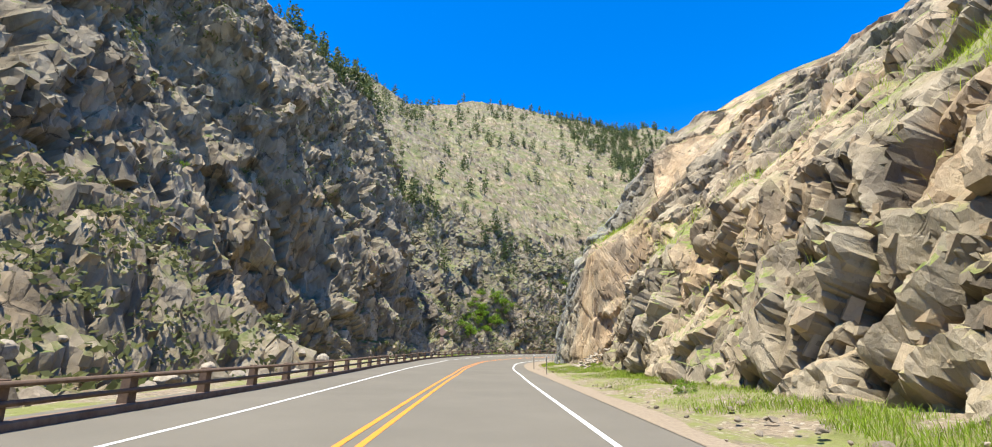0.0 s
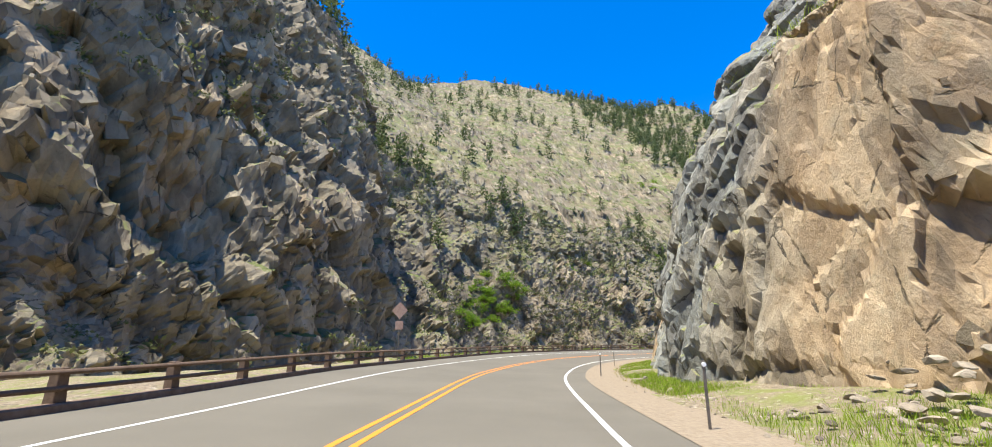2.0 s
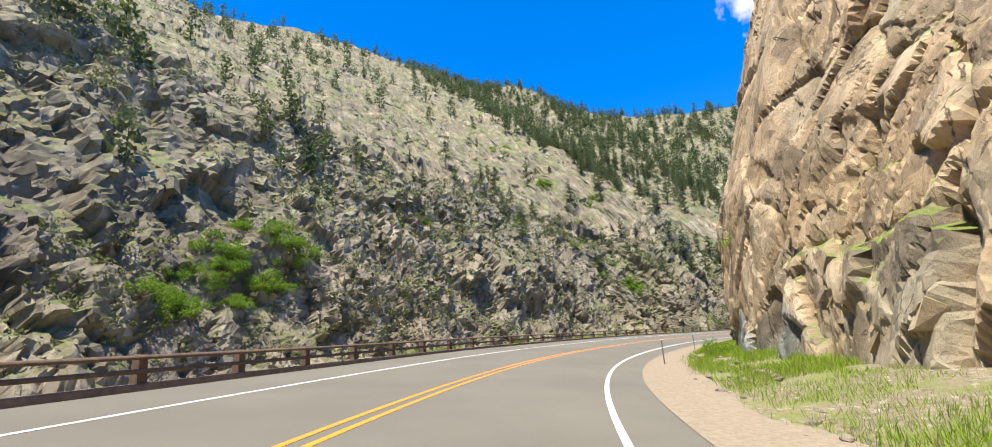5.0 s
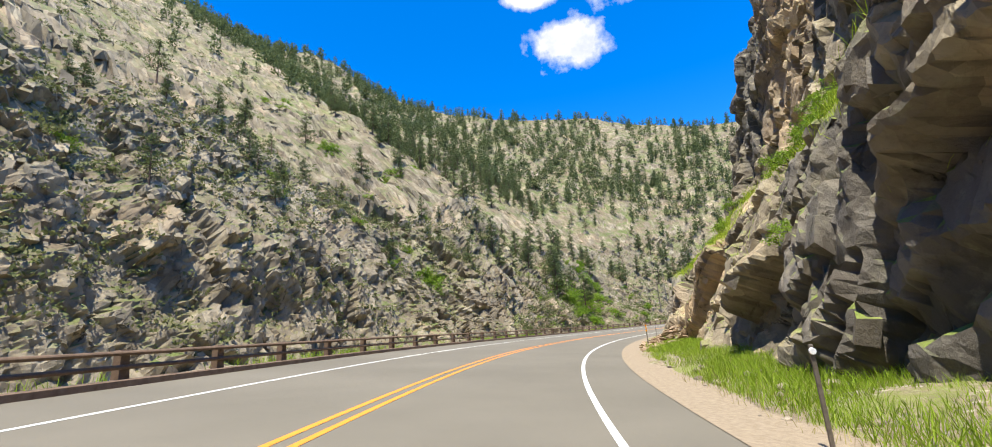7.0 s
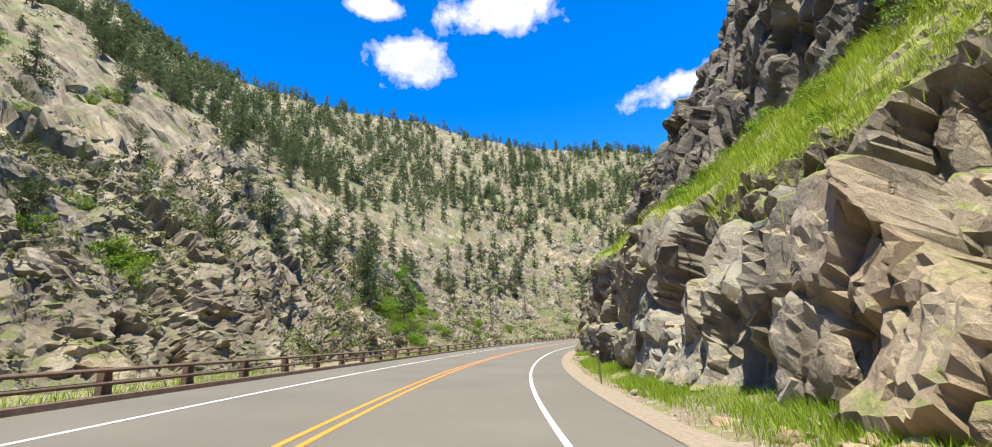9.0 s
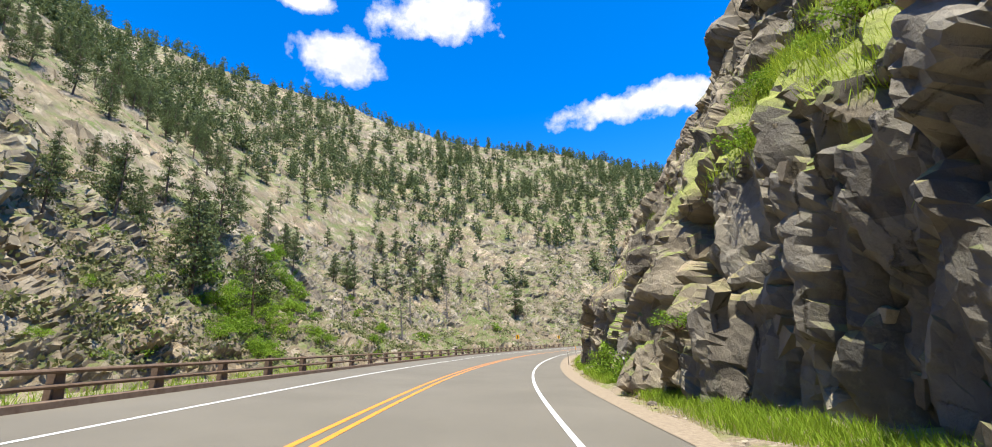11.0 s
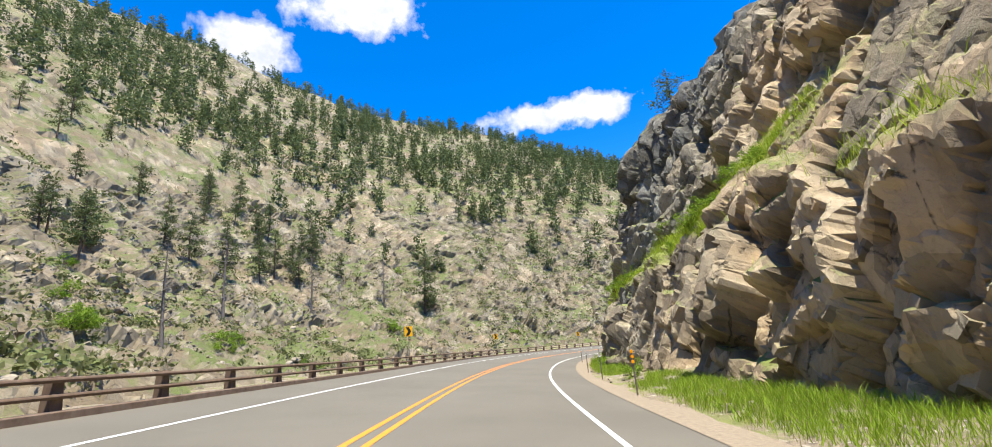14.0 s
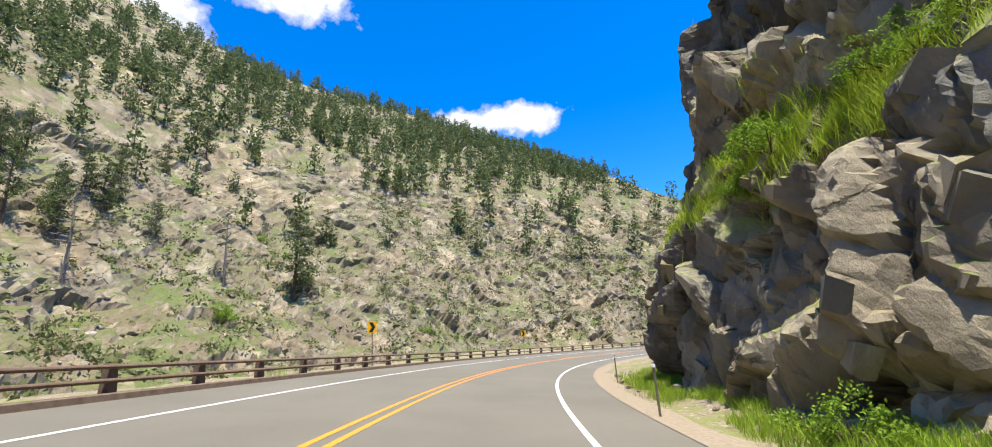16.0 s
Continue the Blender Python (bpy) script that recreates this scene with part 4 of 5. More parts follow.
def pine_meshes(seed, h, spread, gaps=0.15, leaves=7, start=0.2, dead=False):
    """Trunk and crown of a pine of height h."""
    r = np.random.default_rng(seed)
    tv, tf, cv, cf = [], [], [], []
    bend = r.normal(size=2) * 0.03 * h
    line = [np.array((bend[0] * math.sin(3 * t), bend[1] * math.sin(2.2 * t), h * t)) for t in np.linspace(0, 0.97, 6)]
    for i in range(5):
        limb(tv, tf, line[i], line[i + 1], 0.02 * h * (1 - i / 5.6), 0.02 * h * (1 - (i + 1) / 5.6), 7)
    n = int(26 + h * 2.2)
    for i in range(n):
        t = start + (0.98 - start) * (i + r.random()) / n
        if r.random() < gaps:
            continue
        reach = spread * h * (1 - t) ** 0.72 * (0.55 + 0.65 * r.random()) * min(1, 0.45 + (t - start) * 3) + 0.025 * h
        w = r.random() * 6.283
        a = np.array((np.interp(t, np.linspace(0, 0.97, 6), [q[0] for q in line]), np.interp(t, np.linspace(0, 0.97, 6), [q[1] for q in line]), h * t))
        b = a + np.array((math.cos(w) * reach, math.sin(w) * reach, reach * (r.uniform(-0.25, 0.25) + 0.2 * t)))
        limb(tv, tf, a, b, 0.0055 * h, 0.001 * h, 3)
        if dead:
            for _ in range(2):
                m = a + (b - a) * r.uniform(0.3, 0.9)
                limb(tv, tf, m, m + r.normal(size=3) * reach * 0.25, 0.0025 * h, 0.0008 * h, 3)
            continue
        for q in (0.35, 0.62, 0.88, 1.0):
            clump(cv, cf, a + (b - a) * q, 0.028 * h + 0.22 * reach, leaves * 2, r, 0.6, 0.62)
    if not dead:
        clump(cv, cf, (line[-1][0], line[-1][1], h * 0.98), 0.05 * h, leaves * 2, r, 1.4)
    return tri_mesh("trunk", tv, tf, dead_wood if dead else bark, True), (tri_mesh("crown", cv, cf, needle) if cv else None)


def thing_at(name, parts, m, label, category, group=""):
    ob = new(name)
    made = {}
    for nm, me, *on in parts:
        if me:
            made[nm] = part(nm, me, made[on[0]] if on else ob)
    ob.matrix_basis = m
    return tagged(ob, label, category, group)


def pine_pose(q, size, turn=0.0):
    return pose(float(q[0]), float(q[1]), float(q[2]) - 0.25, 0, 0, turn) @ Matrix.Diagonal((size, size, size, 1))


PINES = [pine_meshes(20 + i, 10.0, (0.25, 0.29, 0.22, 0.32, 0.27)[i], (0.12, 0.25, 0.1, 0.35, 0.2)[i], 6, (0.12, 0.2, 0.1, 0.3, 0.16)[i]) for i in range(5)]
PONDEROSAS = [pine_meshes(40 + i, 10.0, 0.34, 0.45, 9, 0.35) for i in range(2)]
SNAGS = [pine_meshes(50 + i, 10.0, 0.2, 0.3, 0, 0.15, True) for i in range(2)]
TREE_LABEL = "dark green pine rooted on the rocky slope"
# single trees near the road and the river
for x, y, z, size, kind in ((146.2, 220.3, 9.5, 1.9, 4), (149.5, 211.4, 5, 1.25, 5), (154, 228, 16, 1.3, 0), (163, 235, 20, 1.6, 1), (91, 242, 36, 1.4, 2), (53, 217, 45, 0.8, 6), (185.5, 233.8, 21, 0.9, 6),
                         (277, 205.5, 12, 1.75, 2), (288, 239, 40, 0.9, 0), (299, 237, 50, 1.0, 1), (262, 231, 24, 1.0, 4), (172, 240, 28, 0.8, 3), (140, 232, 24, 1.1, 3), (114.6, 226, 40, 1.0, 0), (120, 243, 47, 1.1, 1),
                         (103, 250, 50, 1.2, 4), (38, 214, 52, 0.9, 3), (74, 250, 55, 1.1, 0), (-1, 190, 38, 0.9, 2)):
    q = nearest_on(LEFT_G, x, y, z)
    me = (PINES + PONDEROSAS)[kind]
    thing_at("pine_tree", [("trunk", me[0]), ("crown", me[1])], pine_pose(q, size, rng.uniform(0, 360)), "tall dark green pine on the slope above the river" if size > 1.2 else TREE_LABEL, "tree", "pines on the slope")
for x, y, z, size, kind in ((221.8, 224.6, 6, 1.5, 0), (249, 225, 7, 1.6, 1), (200.7, 214, 6, 1.3, 1), (190, 222, 11, 0.8, 0), (268, 214, 12, 1.5, 0)):
    q = nearest_on(LEFT_G, x, y, z)
    me = SNAGS[kind]
    thing_at("dead_tree", [("trunk", me[0])], pine_pose(q, size, rng.uniform(0, 360)), "bare grey dead pine with thin limbs", "tree", "dead trees on the slope")
q = nearest_on(RIGHT_G, 211.3, 154.4, 27)
q = q + np.array((0, 0, 1.0))
crest = pine_meshes(61, 7.5, 0.55, 0.25, 3, 0.25)
thing_at("crest_pine", [("trunk", crest[0]), ("crown", crest[1])], pine_pose(q, 1.0), "gnarled sparse pine on top of the cliff", "tree")

# the woods higher up: the nearer ones single, the farther ones together
wood_places = []
nj = LEFT_G.shape[1]
while len(wood_places) < 3000:
    i, j = np.searchsorted(LEFT_S, rng.uniform(-69, 513)), rng.integers(60, nj - 5)
    q, at = LEFT_G[i, j], LEFT_S[i]
    z = q[2]
    if at < 90 or at > 470:
        want = 0.10 if z > 95 else 0.0
    elif at < 235:
        want = 0.035 + 0.07 * float(smooth(60, 200, z)) + 0.06 * float(smooth(190, 240, z)) * float(smooth(170, 220, at)) + (0.2 if at < 125 and 52 < z < 95 else 0.0)
    else:
        want = 0.03 + 0.75 * float(smooth(40, 95, z)) * (0.45 + 0.55 * float(vnoise(np.array([[q[0], q[1], 0.0]]), 35.0, 9)[0] > -0.35))
    if at < 110 and j < 120:
        want = 0
    if rng.random() < want:
        wood_places.append((q, at))
wood_places.sort(key=lambda a: float(np.hypot(a[0][0] - 150, a[0][1] - 170)))
for q, at in wood_places[:260]:
    me = PINES[rng.integers(0, 5)]
    thing_at("pine_tree", [("trunk", me[0]), ("crown", me[1])], pine_pose(q, rng.uniform(0.6, 1.15) * (1.0 if at > 235 else 0.62), rng.uniform(0, 360)), TREE_LABEL, "tree", "pines on the slope")


def far_pine(seed):
    r = np.random.default_rng(seed)
    vs, fs = [], []
    limb(vs, fs, (0, 0, 0), (0, 0, 0.9), 0.02, 0.004, 3)
    for i in range(22):
        t = 0.12 + 0.86 * (i + r.random()) / 22
        w, reach = r.random() * 6.28, 0.27 * (1 - t) ** 0.7 * (0.5 + 0.7 * r.random()) + 0.02
        clump(vs, fs, (math.cos(w) * reach * 0.7, math.sin(w) * reach * 0.7, t), 0.10 + 0.3 * reach, 5, r)
    return np.array(vs), fs


places = [(q[0], q[1], q[2] - 0.3, rng.uniform(5.0, 11.5), rng.uniform(0, 6.28)) for q, at in wood_places[260:]]
tagged(new("far_woods", scatter("far_woods", [far_pine(70 + i) for i in range(8)], places, needle)), "dark pine woods on the upper mountain side", "woods", kind="stuff")


# scree and low brush over the slopes
r = np.random.default_rng(33)
places = []
while len(places) < 3600:
    i, j = np.searchsorted(LEFT_S, r.uniform(255, 425)), r.integers(3, 170)
    q = LEFT_G[i, j]
    if r.random() < 1.3 - j / 150:
        places.append((q[0], q[1], q[2], min(r.pareto(2.2) * 0.3 + 0.25, 1.8), r.uniform(0, 6.28)))
tagged(new("scree_stones", scatter("scree_stones", stone_arrays(8, 0.6, 16), places, tan_stone)), "broken tan stones strewn over the slope", "stones", kind="stuff")


def tuft(seed):
    q, vs, fs = np.random.default_rng(seed), [], []
    for _ in range(4):
        clump(vs, fs, q.normal(size=3) * np.array((0.3, 0.3, 0.08)) + np.array((0, 0, 0.22)), 0.36, 5, q, 0.7)
    return np.array(vs), fs


places = []
while len(places) < 14000:
    i, j = np.searchsorted(LEFT_S, r.uniform(-37, 482)), int((nj - 12) * r.beta(1.0, 1.1)) + 5
    q = LEFT_G[i, j]
    if vnoise(q[None, :], 14.0, 88)[0] + (0.35 if LEFT_S[i] > 250 else 0.0) + (0.3 if LEFT_S[i] > 230 and j < 60 else 0.0) + ((0.5 if LEFT_S[i] < 48 else -0.4) if LEFT_S[i] < 110 and j < 60 else 0.0) + (0.65 if 105 < LEFT_S[i] < 250 and j > 70 else 0.0) > r.uniform(-0.2, 0.9):
        places.append((q[0], q[1], q[2] - 0.1, r.uniform(0.6, 2.4), r.uniform(0, 6.28)))
tagged(new("brush", scatter("brush", [tuft(110 + i) for i in range(8)], places, dry_leaf)), "low grey-green brush dotted over the mountain side", "brush", kind="stuff")


def shrub_mesh(seed, mat, leaves=500, tall=0.8):
    r = np.random.default_rng(seed)
    vs, fs, tv, tf = [], [], [], []
    for _ in range(9):
        w, reach = r.random() * 6.28, r.uniform(0.25, 0.85)
        b = (math.cos(w) * reach, math.sin(w) * reach, tall * r.uniform(0.4, 1.0) * (1.1 - 0.6 * reach))
        limb(tv, tf, (0, 0, 0), b, 0.03, 0.008, 3)
        for _ in range(3):
            clump(vs, fs, np.array(b) + r.normal(size=3) * 0.16, 0.22, leaves // 10, r, 0.8, 0.5)
    return tri_mesh("woody_base", tv, tf, bark), tri_mesh("foliage", vs, fs, mat)


SHRUBS = [shrub_mesh(90 + i, leaf) for i in range(4)]
DRY = [shrub_mesh(95 + i, dry_leaf, 240, 0.6) for i in range(3)]


def shrub(q, size, kinds=SHRUBS, label="bright green leafy shrub on the stony slope", group="shrubs"):
    me = kinds[rng.integers(0, len(kinds))]
    m = pose(float(q[0]), float(q[1]), float(q[2]) - 0.08 * size, 0, 0, rng.uniform(0, 360)) @ Matrix.Diagonal((size, size, size * rng.uniform(0.8, 1.1), 1))
    thing_at("shrub", [("woody_base", me[0]), ("foliage", me[1])], m, label, "shrub", group)


# shrub patches on the left-hand side: place and reach in metres
SHRUB_PATCHES = ((149, 215, 10, 6.0), (160, 218, 9.5, 6.0), (157, 210, 5, 4.5), (143, 206, 3.7, 4.5), (146, 204.5, 1.5, 3.5), (152, 222, 13, 5.0))
for x, y, z, reach in SHRUB_PATCHES + ((-9, 150, 8, 4.0), (-5, 155, 11.5, 4.5), (0, 159, 15, 4.5), (4, 163, 18, 4.5), (-2, 157, 13, 5.0), (88, 209, 9, 4.5), (-8, 161, 15, 3.5), (-1, 168, 19, 4.5), (-10, 157, 10, 4.5), (26, 194, 26, 2.0), (84, 258, 53, 4.5), (90, 215, 8.5, 5.0), (86, 216, 16, 3.0), (95, 240, 41, 4.0), (104, 242, 49, 4.0), (79, 284, 80, 5.0),
                       (130, 211, 2.5, 3.0), (142, 206, 4, 3.5), (157, 226, 12, 6.5), (156, 216, 7, 5.0), (172, 236, 20, 6.0), (184, 242, 22, 5.5), (177, 231, 14.5, 5.5), (171, 221, 8, 5.0), (182, 233, 15, 4.0), (199, 227, 11, 2.0), (191, 215, 7, 2.2), (210, 212, 6.5, 2.0), (174, 206, 4, 1.6), (256, 206, 12, 2.2)):
    for n in range(int(2 + 0.8 * reach)):
        w, d = rng.uniform(0, 6.283), reach * math.sqrt(rng.uniform(0, 1))
        shrub(nearest_on(LEFT_G, x + d * math.cos(w), y + d * math.sin(w), z + rng.normal() * 0.3 * reach), rng.uniform(1.0, 1.9) * (0.85 + 0.16 * reach))
for _ in range(45):
    i, j = np.searchsorted(LEFT_S, rng.uniform(238, 386)), rng.integers(4, 70)
    shrub(LEFT_G[i, j], rng.uniform(0.7, 1.7), *((SHRUBS,) if rng.random() < 0.4 else (DRY, "greyish dry shrub on the stony slope", "dry shrubs")))
# bushes on the ledges of the right-hand cliff
for _ in range(85):
    i, j = np.searchsorted(s_right, rng.choice([rng.uniform(140, 158), rng.uniform(172, 228), rng.uniform(172, 228), rng.uniform(285, 320)])), rng.integers(50, 94)
    shrub(RIGHT_G[i, j], rng.uniform(0.35, 1.25), SHRUBS, "yellow-green bush on the grassy cliff ledge", "bushes on the ledge")
for at, j in ((219, 16), (221, 22), (216, 26), (166, 22), (124, 34), (143, 27), (262, 12), (208, 46)):
    shrub(RIGHT_G[np.searchsorted(s_right, at), j], 0.8, SHRUBS, "small green bush rooted in a cliff crack", "bushes in the cliff face")
for _ in range(25):
    i, j = np.searchsorted(LEFT_S, rng.uniform(29, 249)), rng.integers(40, 150)
    shrub(LEFT_G[i, j], rng.uniform(0.9, 2.2), *((SHRUBS,) if rng.random() < 0.5 else (DRY, "greyish dry shrub on the stony slope", "dry shrubs")))
for at, off, size in ((121, 8.6, 0.9), (130, 8.4, 0.8), (226, 8.2, 1.3), (231, 8.4, 1.5), (236, 8.3, 1.1), (246, 8.3, 0.9), (255, 8.6, 1.0), (16, 8.4, 0.6), (291, 8.2, 0.8), (305, 8.2, 0.8), (312, 8.1, 0.9)):
    x, y = spot(at, off)
    shrub((x, y, float(road_z(at, 7.0)) + 0.1), size, SHRUBS, "green weeds and leafy shrub at the cliff foot", "shrubs at the cliff foot")


def blades(name, roots, heights, mat, seed):
    """Grass: a bent blade of two triangles for each root."""
    r = np.random.default_rng(seed)
    n = len(roots)
    w = r.uniform(0, 6.283, n)
    side = np.stack([np.cos(w), np.sin(w), 0 * w], 1) * (0.004 + 0.014 * heights)[:, None]
    lean = np.stack([r.normal(size=n), r.normal(size=n), 0 * w], 1) * (0.4 * heights)[:, None]
    up = np.stack([0 * w, 0 * w, heights], 1)
    v = np.stack([roots - side, roots + side, roots + up * 0.6 + lean * 0.45 + side * 0.7, roots + up * 0.6 + lean * 0.45 - side * 0.7, roots + up + lean], 1)
    me = bpy.data.meshes.new(name)
    me.vertices.add(n * 5)
    me.vertices.foreach_set("co", v.astype(np.float32).ravel())
    b = np.arange(n)[:, None] * 5
    loops = np.concatenate([b + np.array((0, 1, 2, 3)), b + np.array((3, 2, 4))], 1)
    me.loops.add(n * 7)
    me.loops.foreach_set("vertex_index", loops.astype(np.int32).ravel())
    me.polygons.add(n * 2)
    me.polygons.foreach_set("loop_start", (np.arange(n)[:, None] * 7 + np.array((0, 4))).astype(np.int32).ravel())
    me.update(calc_edges=True)
    me.materials.append(mat)
    return me


def verge_roots(n, s0, s1, u0, u1, seed):
    r = np.random.default_rng(seed)
    at = r.uniform(s0, s1, n)
    off = u0 + (np.interp(at, [q[0] for q in RIGHT + RIGHT_ON], [q[1] for q in RIGHT + RIGHT_ON]) + u1 - u0) * r.beta(1.5, 1.2, n)
    keep = vnoise(np.stack([at, off * 2, 0 * at], 1), 2.2, 31) + vnoise(np.stack([at, off, 0 * at], 1), 7.0, 33) * 0.6 > -0.45
    at, off = at[keep], off[keep]
    x, y = ground_at(at, off)
    return np.stack([x, y, road_z(at, np.minimum(off, 7.0)) - 0.05 + np.clip(off - 7.5, 0, 9) * 0.12], 1), at


roots, at = verge_roots(330000, -8, 335, 7.1, 0.3, 1)
tall = np.random.default_rng(8).uniform(0.05, 0.27, len(roots)) * (0.9 + 0.5 * smooth(90, 130, at))
tagged(new("verge_grass", blades("verge_grass", roots, tall, grass_leaf, 2)), "bright green grass between gravel and cliff", "grass", kind="stuff")
roots, at = verge_roots(50000, -8, 335, 6.7, 0.3, 3)
tagged(new("dry_verge_grass", blades("dry_verge_grass", roots, np.random.default_rng(9).uniform(0.06, 0.26, len(roots)), dry_grass, 4)), "dry straw-coloured grass on the verge", "grass", kind="stuff")
# grass on the ledges of the right-hand cliff
r = np.random.default_rng(12)
up = np.abs(normals(RIGHT_G)[..., 2])
weight = smooth(0.3, 0.5, up) * LUSH + 0.02 * smooth(0.55, 0.7, up) * (np.arange(RIGHT_G.shape[1]) > 20)[None, :]
weight = weight * smooth(-0.4, 0.3, vnoise(RIGHT_G.reshape(-1, 3), 2.5, 44).reshape(weight.shape))
ii, jj = pick_places(160000, weight, r)
pick = np.arange(160000)
roots = RIGHT_G[ii[pick], jj[pick]] + r.normal(size=(160000, 3)) * np.array((0.12, 0.12, 0.02)) - np.array((0, 0, 0.05))
tagged(new("ledge_grass", blades("ledge_grass", roots, r.uniform(0.15, 0.6, len(roots)), ledge_leaf, 6)), "yellow-green grass on the cliff ledges", "grass", kind="stuff")
# grass on the river bank
r = np.random.default_rng(14)
at, off = r.uniform(60, 330, 26000), -7.0 - np.abs(r.normal(size=26000)) * 1.6
keep = vnoise(np.stack([at, off, 0 * at], 1), 6.0, 55) > -0.05
at, off = at[keep], off[keep]
x, y = ground_at(at, off)
roots = np.stack([x, y, road_z(at, -8.0) - 0.15 - np.clip(-8.5 - off, 0, 5) * 0.35], 1)
tagged(new("bank_grass", blades("bank_grass", roots, r.uniform(0.2, 0.6, len(roots)), grass_leaf, 7)), "green grass on the river bank behind the guardrail", "grass", kind="stuff")


# ---- signs and markers ----
steel = plain_material("sign_post_steel", (0.12, 0.10, 0.085), (0.22, 0.19, 0.16), 12, 0.6, 0.2, 0.005, 0.4)
sign_yellow = plain_material("sign_yellow", (0.85, 0.45, 0.01), (0.78, 0.40, 0.01), 6, 0.45, 0.05, 0.002)
sign_black = plain_material("sign_black", (0.012, 0.012, 0.012), (0.02, 0.02, 0.02), 6, 0.5, 0.05, 0.002)
sign_back = plain_material("sign_back", (0.25, 0.16, 0.13), (0.36, 0.25, 0.21), 5, 0.6, 0.1, 0.004)
amber = plain_material("amber_reflector", (0.9, 0.36, 0.01), (0.75, 0.28, 0.01), 20, 0.25, 0.1, 0.002)
white_disc = plain_material("white_reflector", (0.85, 0.86, 0.88), (0.75, 0.76, 0.78), 20, 0.2, 0.1, 0.002)


def boxed(name, size, at, mat, bevel=0.004):
    bm = bmesh.new()
    box(bm, Matrix.Translation(at) @ Matrix.Diagonal((*size, 1)))
    if bevel:
        bmesh.ops.bevel(bm, geom=bm.edges[:], offset=bevel, segments=1, affect="EDGES")
    return from_bm(name, bm, mat)


def disc(name, r, at, mat):
    bm = bmesh.new()
    bmesh.ops.create_cone(bm, cap_ends=True, segments=16, radius1=r, radius2=r * 0.9, depth=0.02, matrix=Matrix.Translation(at) @ pose(0, 0, 0, 90))
    return from_bm(name, bm, mat)


def outline(name, corners, depth, at, mat):
    """A flat plate of that outline (across, up), upright."""
    bm = bmesh.new()
    fr = [bm.verts.new((at[0] + a, at[1] - depth, at[2] + b)) for a, b in corners]
    bk = [bm.verts.new((at[0] + a, at[1], at[2] + b)) for a, b in corners]
    bm.faces.new(fr)
    bm.faces.new(bk[::-1])
    n = len(fr)
    for i in range(n):
        bm.faces.new((fr[i], bk[i], bk[(i + 1) % n], fr[(i + 1) % n]))
    bmesh.ops.recalc_face_normals(bm, faces=bm.faces[:])
    return from_bm(name, bm, mat)


CHEVRON = [("post", boxed("post", (0.06, 0.05, 3.35), (0, 0.03, 0), steel)),
           ("panel", outline("panel", [(-0.31, -0.38), (0.31, -0.38), (0.31, 0.38), (-0.31, 0.38)], 0.012, (0, 0, 3.0), sign_yellow)),
           ("arrow", outline("arrow", [(-0.22, -0.33), (0.02, -0.33), (0.22, 0.0), (0.02, 0.33), (-0.22, 0.33), (-0.02, 0.0)], 0.004, (0, -0.0125, 3.0), sign_black), "panel")]
for x, y in ((188.8, 182.5), (223.5, 180.2), (253.5, 167.0)):
    d = np.hypot(_xy[:, 0] - x, _xy[:, 1] - y)
    at = float(_len[np.argmin(d)])
    thing_at("chevron_sign", CHEVRON, pose(x, y, float(road_z(at, -7.5)) - 0.35, 0, 0, -heading(at) + 14), "yellow road sign with black chevron on a steel post", "road sign", "chevron signs")
x, y = -7.9, 70.9
sign = [("post", boxed("post", (0.06, 0.05, 4.3), (0, 0.03, 0), steel)),
        ("panel", outline("panel", [(0, -0.62), (0.62, 0), (0, 0.62), (-0.62, 0)], 0.012, (0, 0, 3.9), sign_back)),
        ("plate", outline("plate", [(-0.3, -0.3), (0.3, -0.3), (0.3, 0.3), (-0.3, 0.3)], 0.012, (0, 0, 2.85), sign_back))]
thing_at("warning_sign", sign, pose(x, y, float(road_z(69, -7.5)) - 0.4, 0, 0, -heading(69)), "dull reddish back of a diamond road sign", "road sign")
DELINEATOR = [("post", boxed("post", (0.055, 0.03, 1.42), (0, 0.02, -0.2), steel)), ("reflector", disc("reflector", 0.045, (0, -0.008, 1.14), white_disc), "post")]
for at, off in ((35.5, 6.2), (46, 6.0), (63.5, 5.9), (81, 6.4), (117.3, 6.1), (134.5, 6.6), (186, 6.8), (223.3, 7.3), (250, 6.6), (292, 6.8), (299, 6.6), (316, 6.2), (330, 7.0)):
    x, y = spot(at, off)
    thing_at("delineator", DELINEATOR, pose(x, y, float(road_z(at, off)), 0, 0, -heading(at)), "thin brown delineator post with a round reflector", "marker post", "delineators along the shoulder")
MARKER = [("post", boxed("post", (0.06, 0.035, 1.6), (0, 0.025, -0.2), steel))]
marker_discs = [disc("reflector", 0.06, (0, -0.008, z), amber) for z in (1.42, 1.25, 1.08)]
for at, off in ((164, 7.3), (282.5, 6.6)):
    x, y = spot(at, off)
    thing_at("object_marker", MARKER + [("reflector", me, "post") for me in marker_discs], pose(x, y, float(road_z(at, off)), 0, 0, -heading(at)), "steel post with three amber round reflectors", "marker post", "object markers")

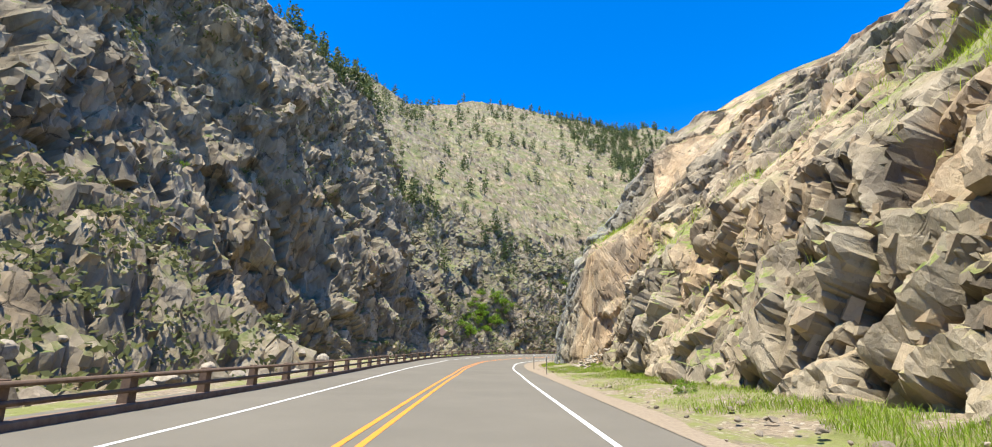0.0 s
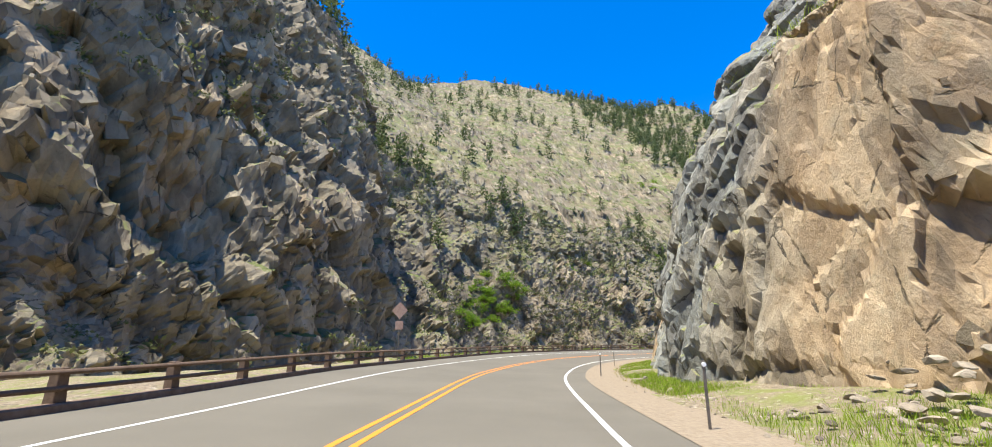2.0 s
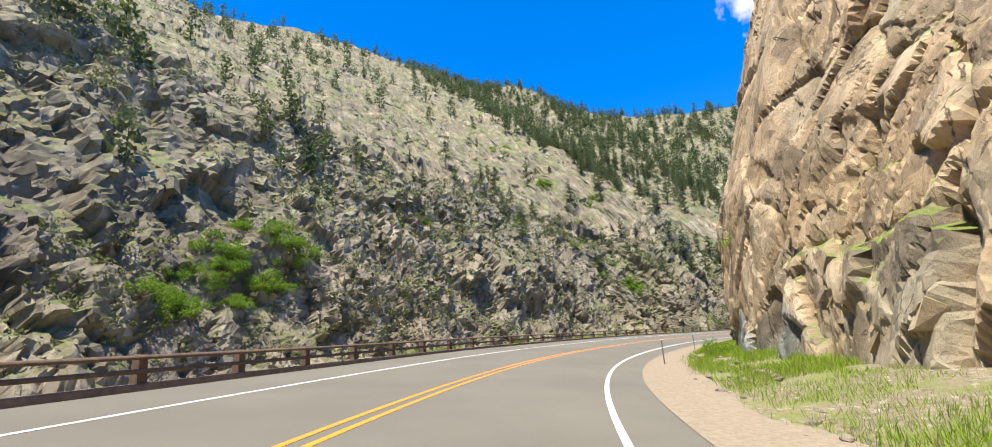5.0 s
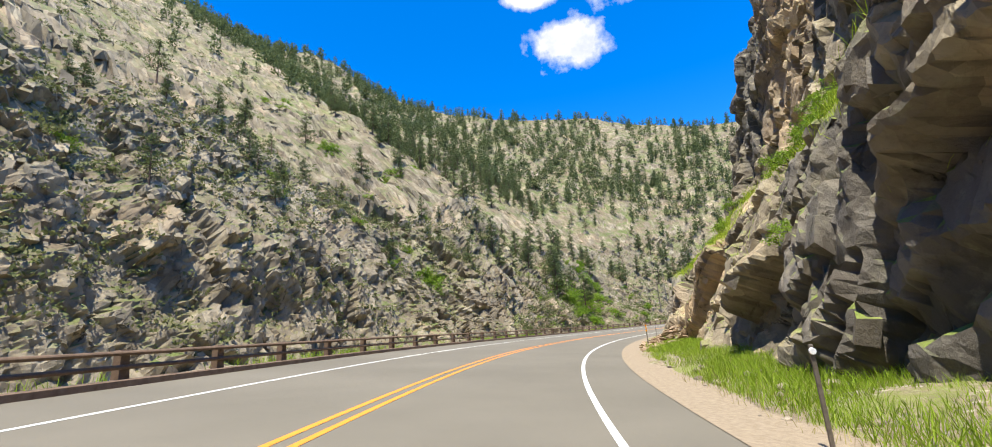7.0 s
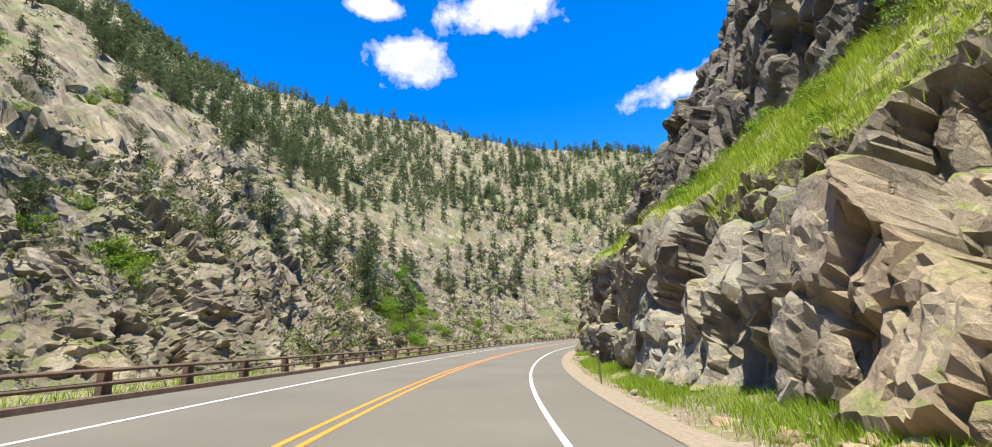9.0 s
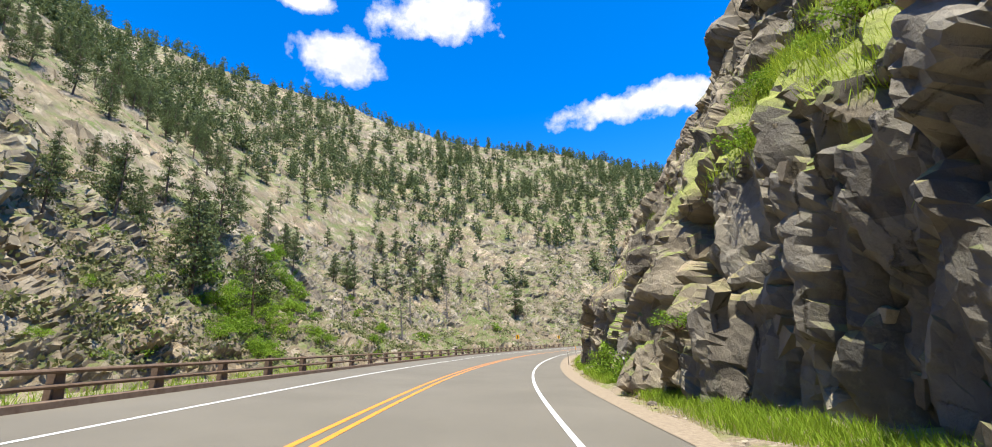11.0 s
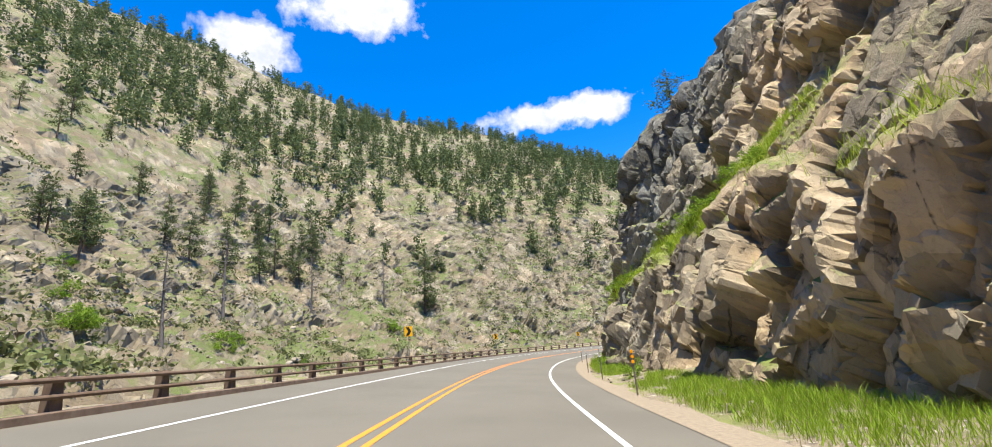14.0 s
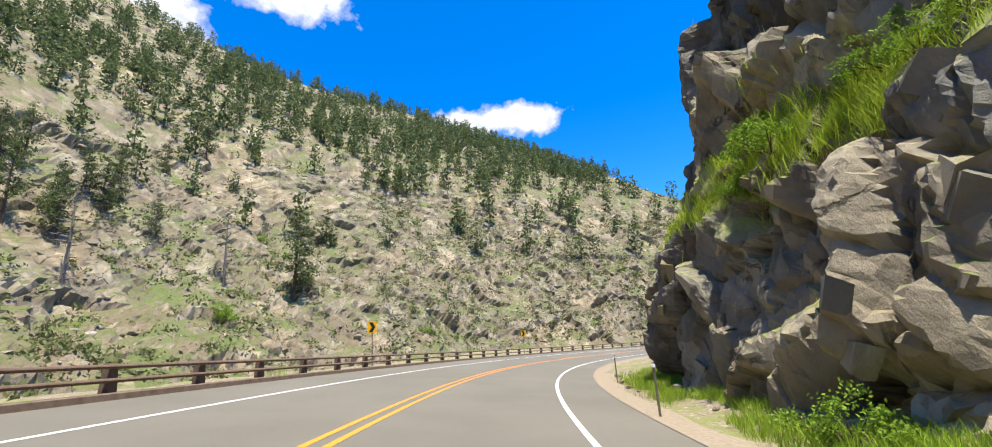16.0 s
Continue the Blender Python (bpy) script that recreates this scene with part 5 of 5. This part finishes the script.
# ---- clouds, far behind everything ----
def cloud_material(seed, wide, high):
    k = Nodes("cloud", 1.0)
    tex = k.node("ShaderNodeTexCoord").outputs["Object"]
    mp = k.node("ShaderNodeMapping")
    k.join(tex, mp.inputs["Vector"])
    mp.inputs["Scale"].default_value = (1 / wide, 1 / high, 0)
    ln = k.node("ShaderNodeVectorMath", operation="LENGTH")
    k.join(mp.outputs[0], ln.inputs[0])
    mp2 = k.node("ShaderNodeMapping")
    k.join(tex, mp2.inputs["Vector"])
    mp2.inputs["Location"].default_value = (seed * 631.0, seed * 277.0, seed * 90.0)
    n1 = k.noise(0.0045, 8, 0.6, vec=mp2.outputs[0])
    n2 = k.noise(0.0016, 4, 0.5, vec=mp2.outputs[0])
    v = k.math("SUBTRACT", k.math("ADD", k.math("MULTIPLY", n1, 1.5), k.math("MULTIPLY", n2, 1.0)), ln.outputs["Value"])
    alpha = k.ramp(v, (0.36, 0.0), (0.50, 0.35), (0.72, 1.0))
    em, tr, mx = k.node("ShaderNodeEmission"), k.node("ShaderNodeBsdfTransparent"), k.node("ShaderNodeMixShader")
    k.join(k.ramp(k.noise(0.006, 6, 0.6, vec=mp2.outputs[0]), (0.3, (0.72, 0.76, 0.83)), (0.6, (1, 1, 1))), em.inputs["Color"])
    em.inputs["Strength"].default_value = 0.6
    k.join(alpha, mx.inputs[0])
    k.join(tr.outputs[0], mx.inputs[1])
    k.join(em.outputs[0], mx.inputs[2])
    k.join(mx.outputs[0], k.tree.nodes["Material Output"].inputs["Surface"])
    return k.mat


for i, (az, el, wide, high) in enumerate(((54.3, 33.6, 420, 230), (67.0, 38.6, 560, 260), (94.0, 26.7, 820, 170), (49.5, 38.8, 330, 120), (57.0, 42.5, 300, 150))):
    d = 4000.0
    way = Vector((math.sin(radians(az)) * math.cos(radians(el)), math.cos(radians(az)) * math.cos(radians(el)), math.sin(radians(el))))
    me = tri_mesh("cloud", [(-wide * 1.6, -high * 1.6, 0), (wide * 1.6, -high * 1.6, 0), (wide * 1.6, high * 1.6, 0), (-wide * 1.6, high * 1.6, 0)], [(0, 1, 2, 3)], cloud_material(i + 1, wide, high))
    c = new("cloud", me)
    c.matrix_basis = look(way * d + Vector((105, 150, 0)), way * d * 2 + Vector((105, 150, 0)))
    tagged(c, "small white fair-weather cloud in the blue sky", "cloud", kind="structure")
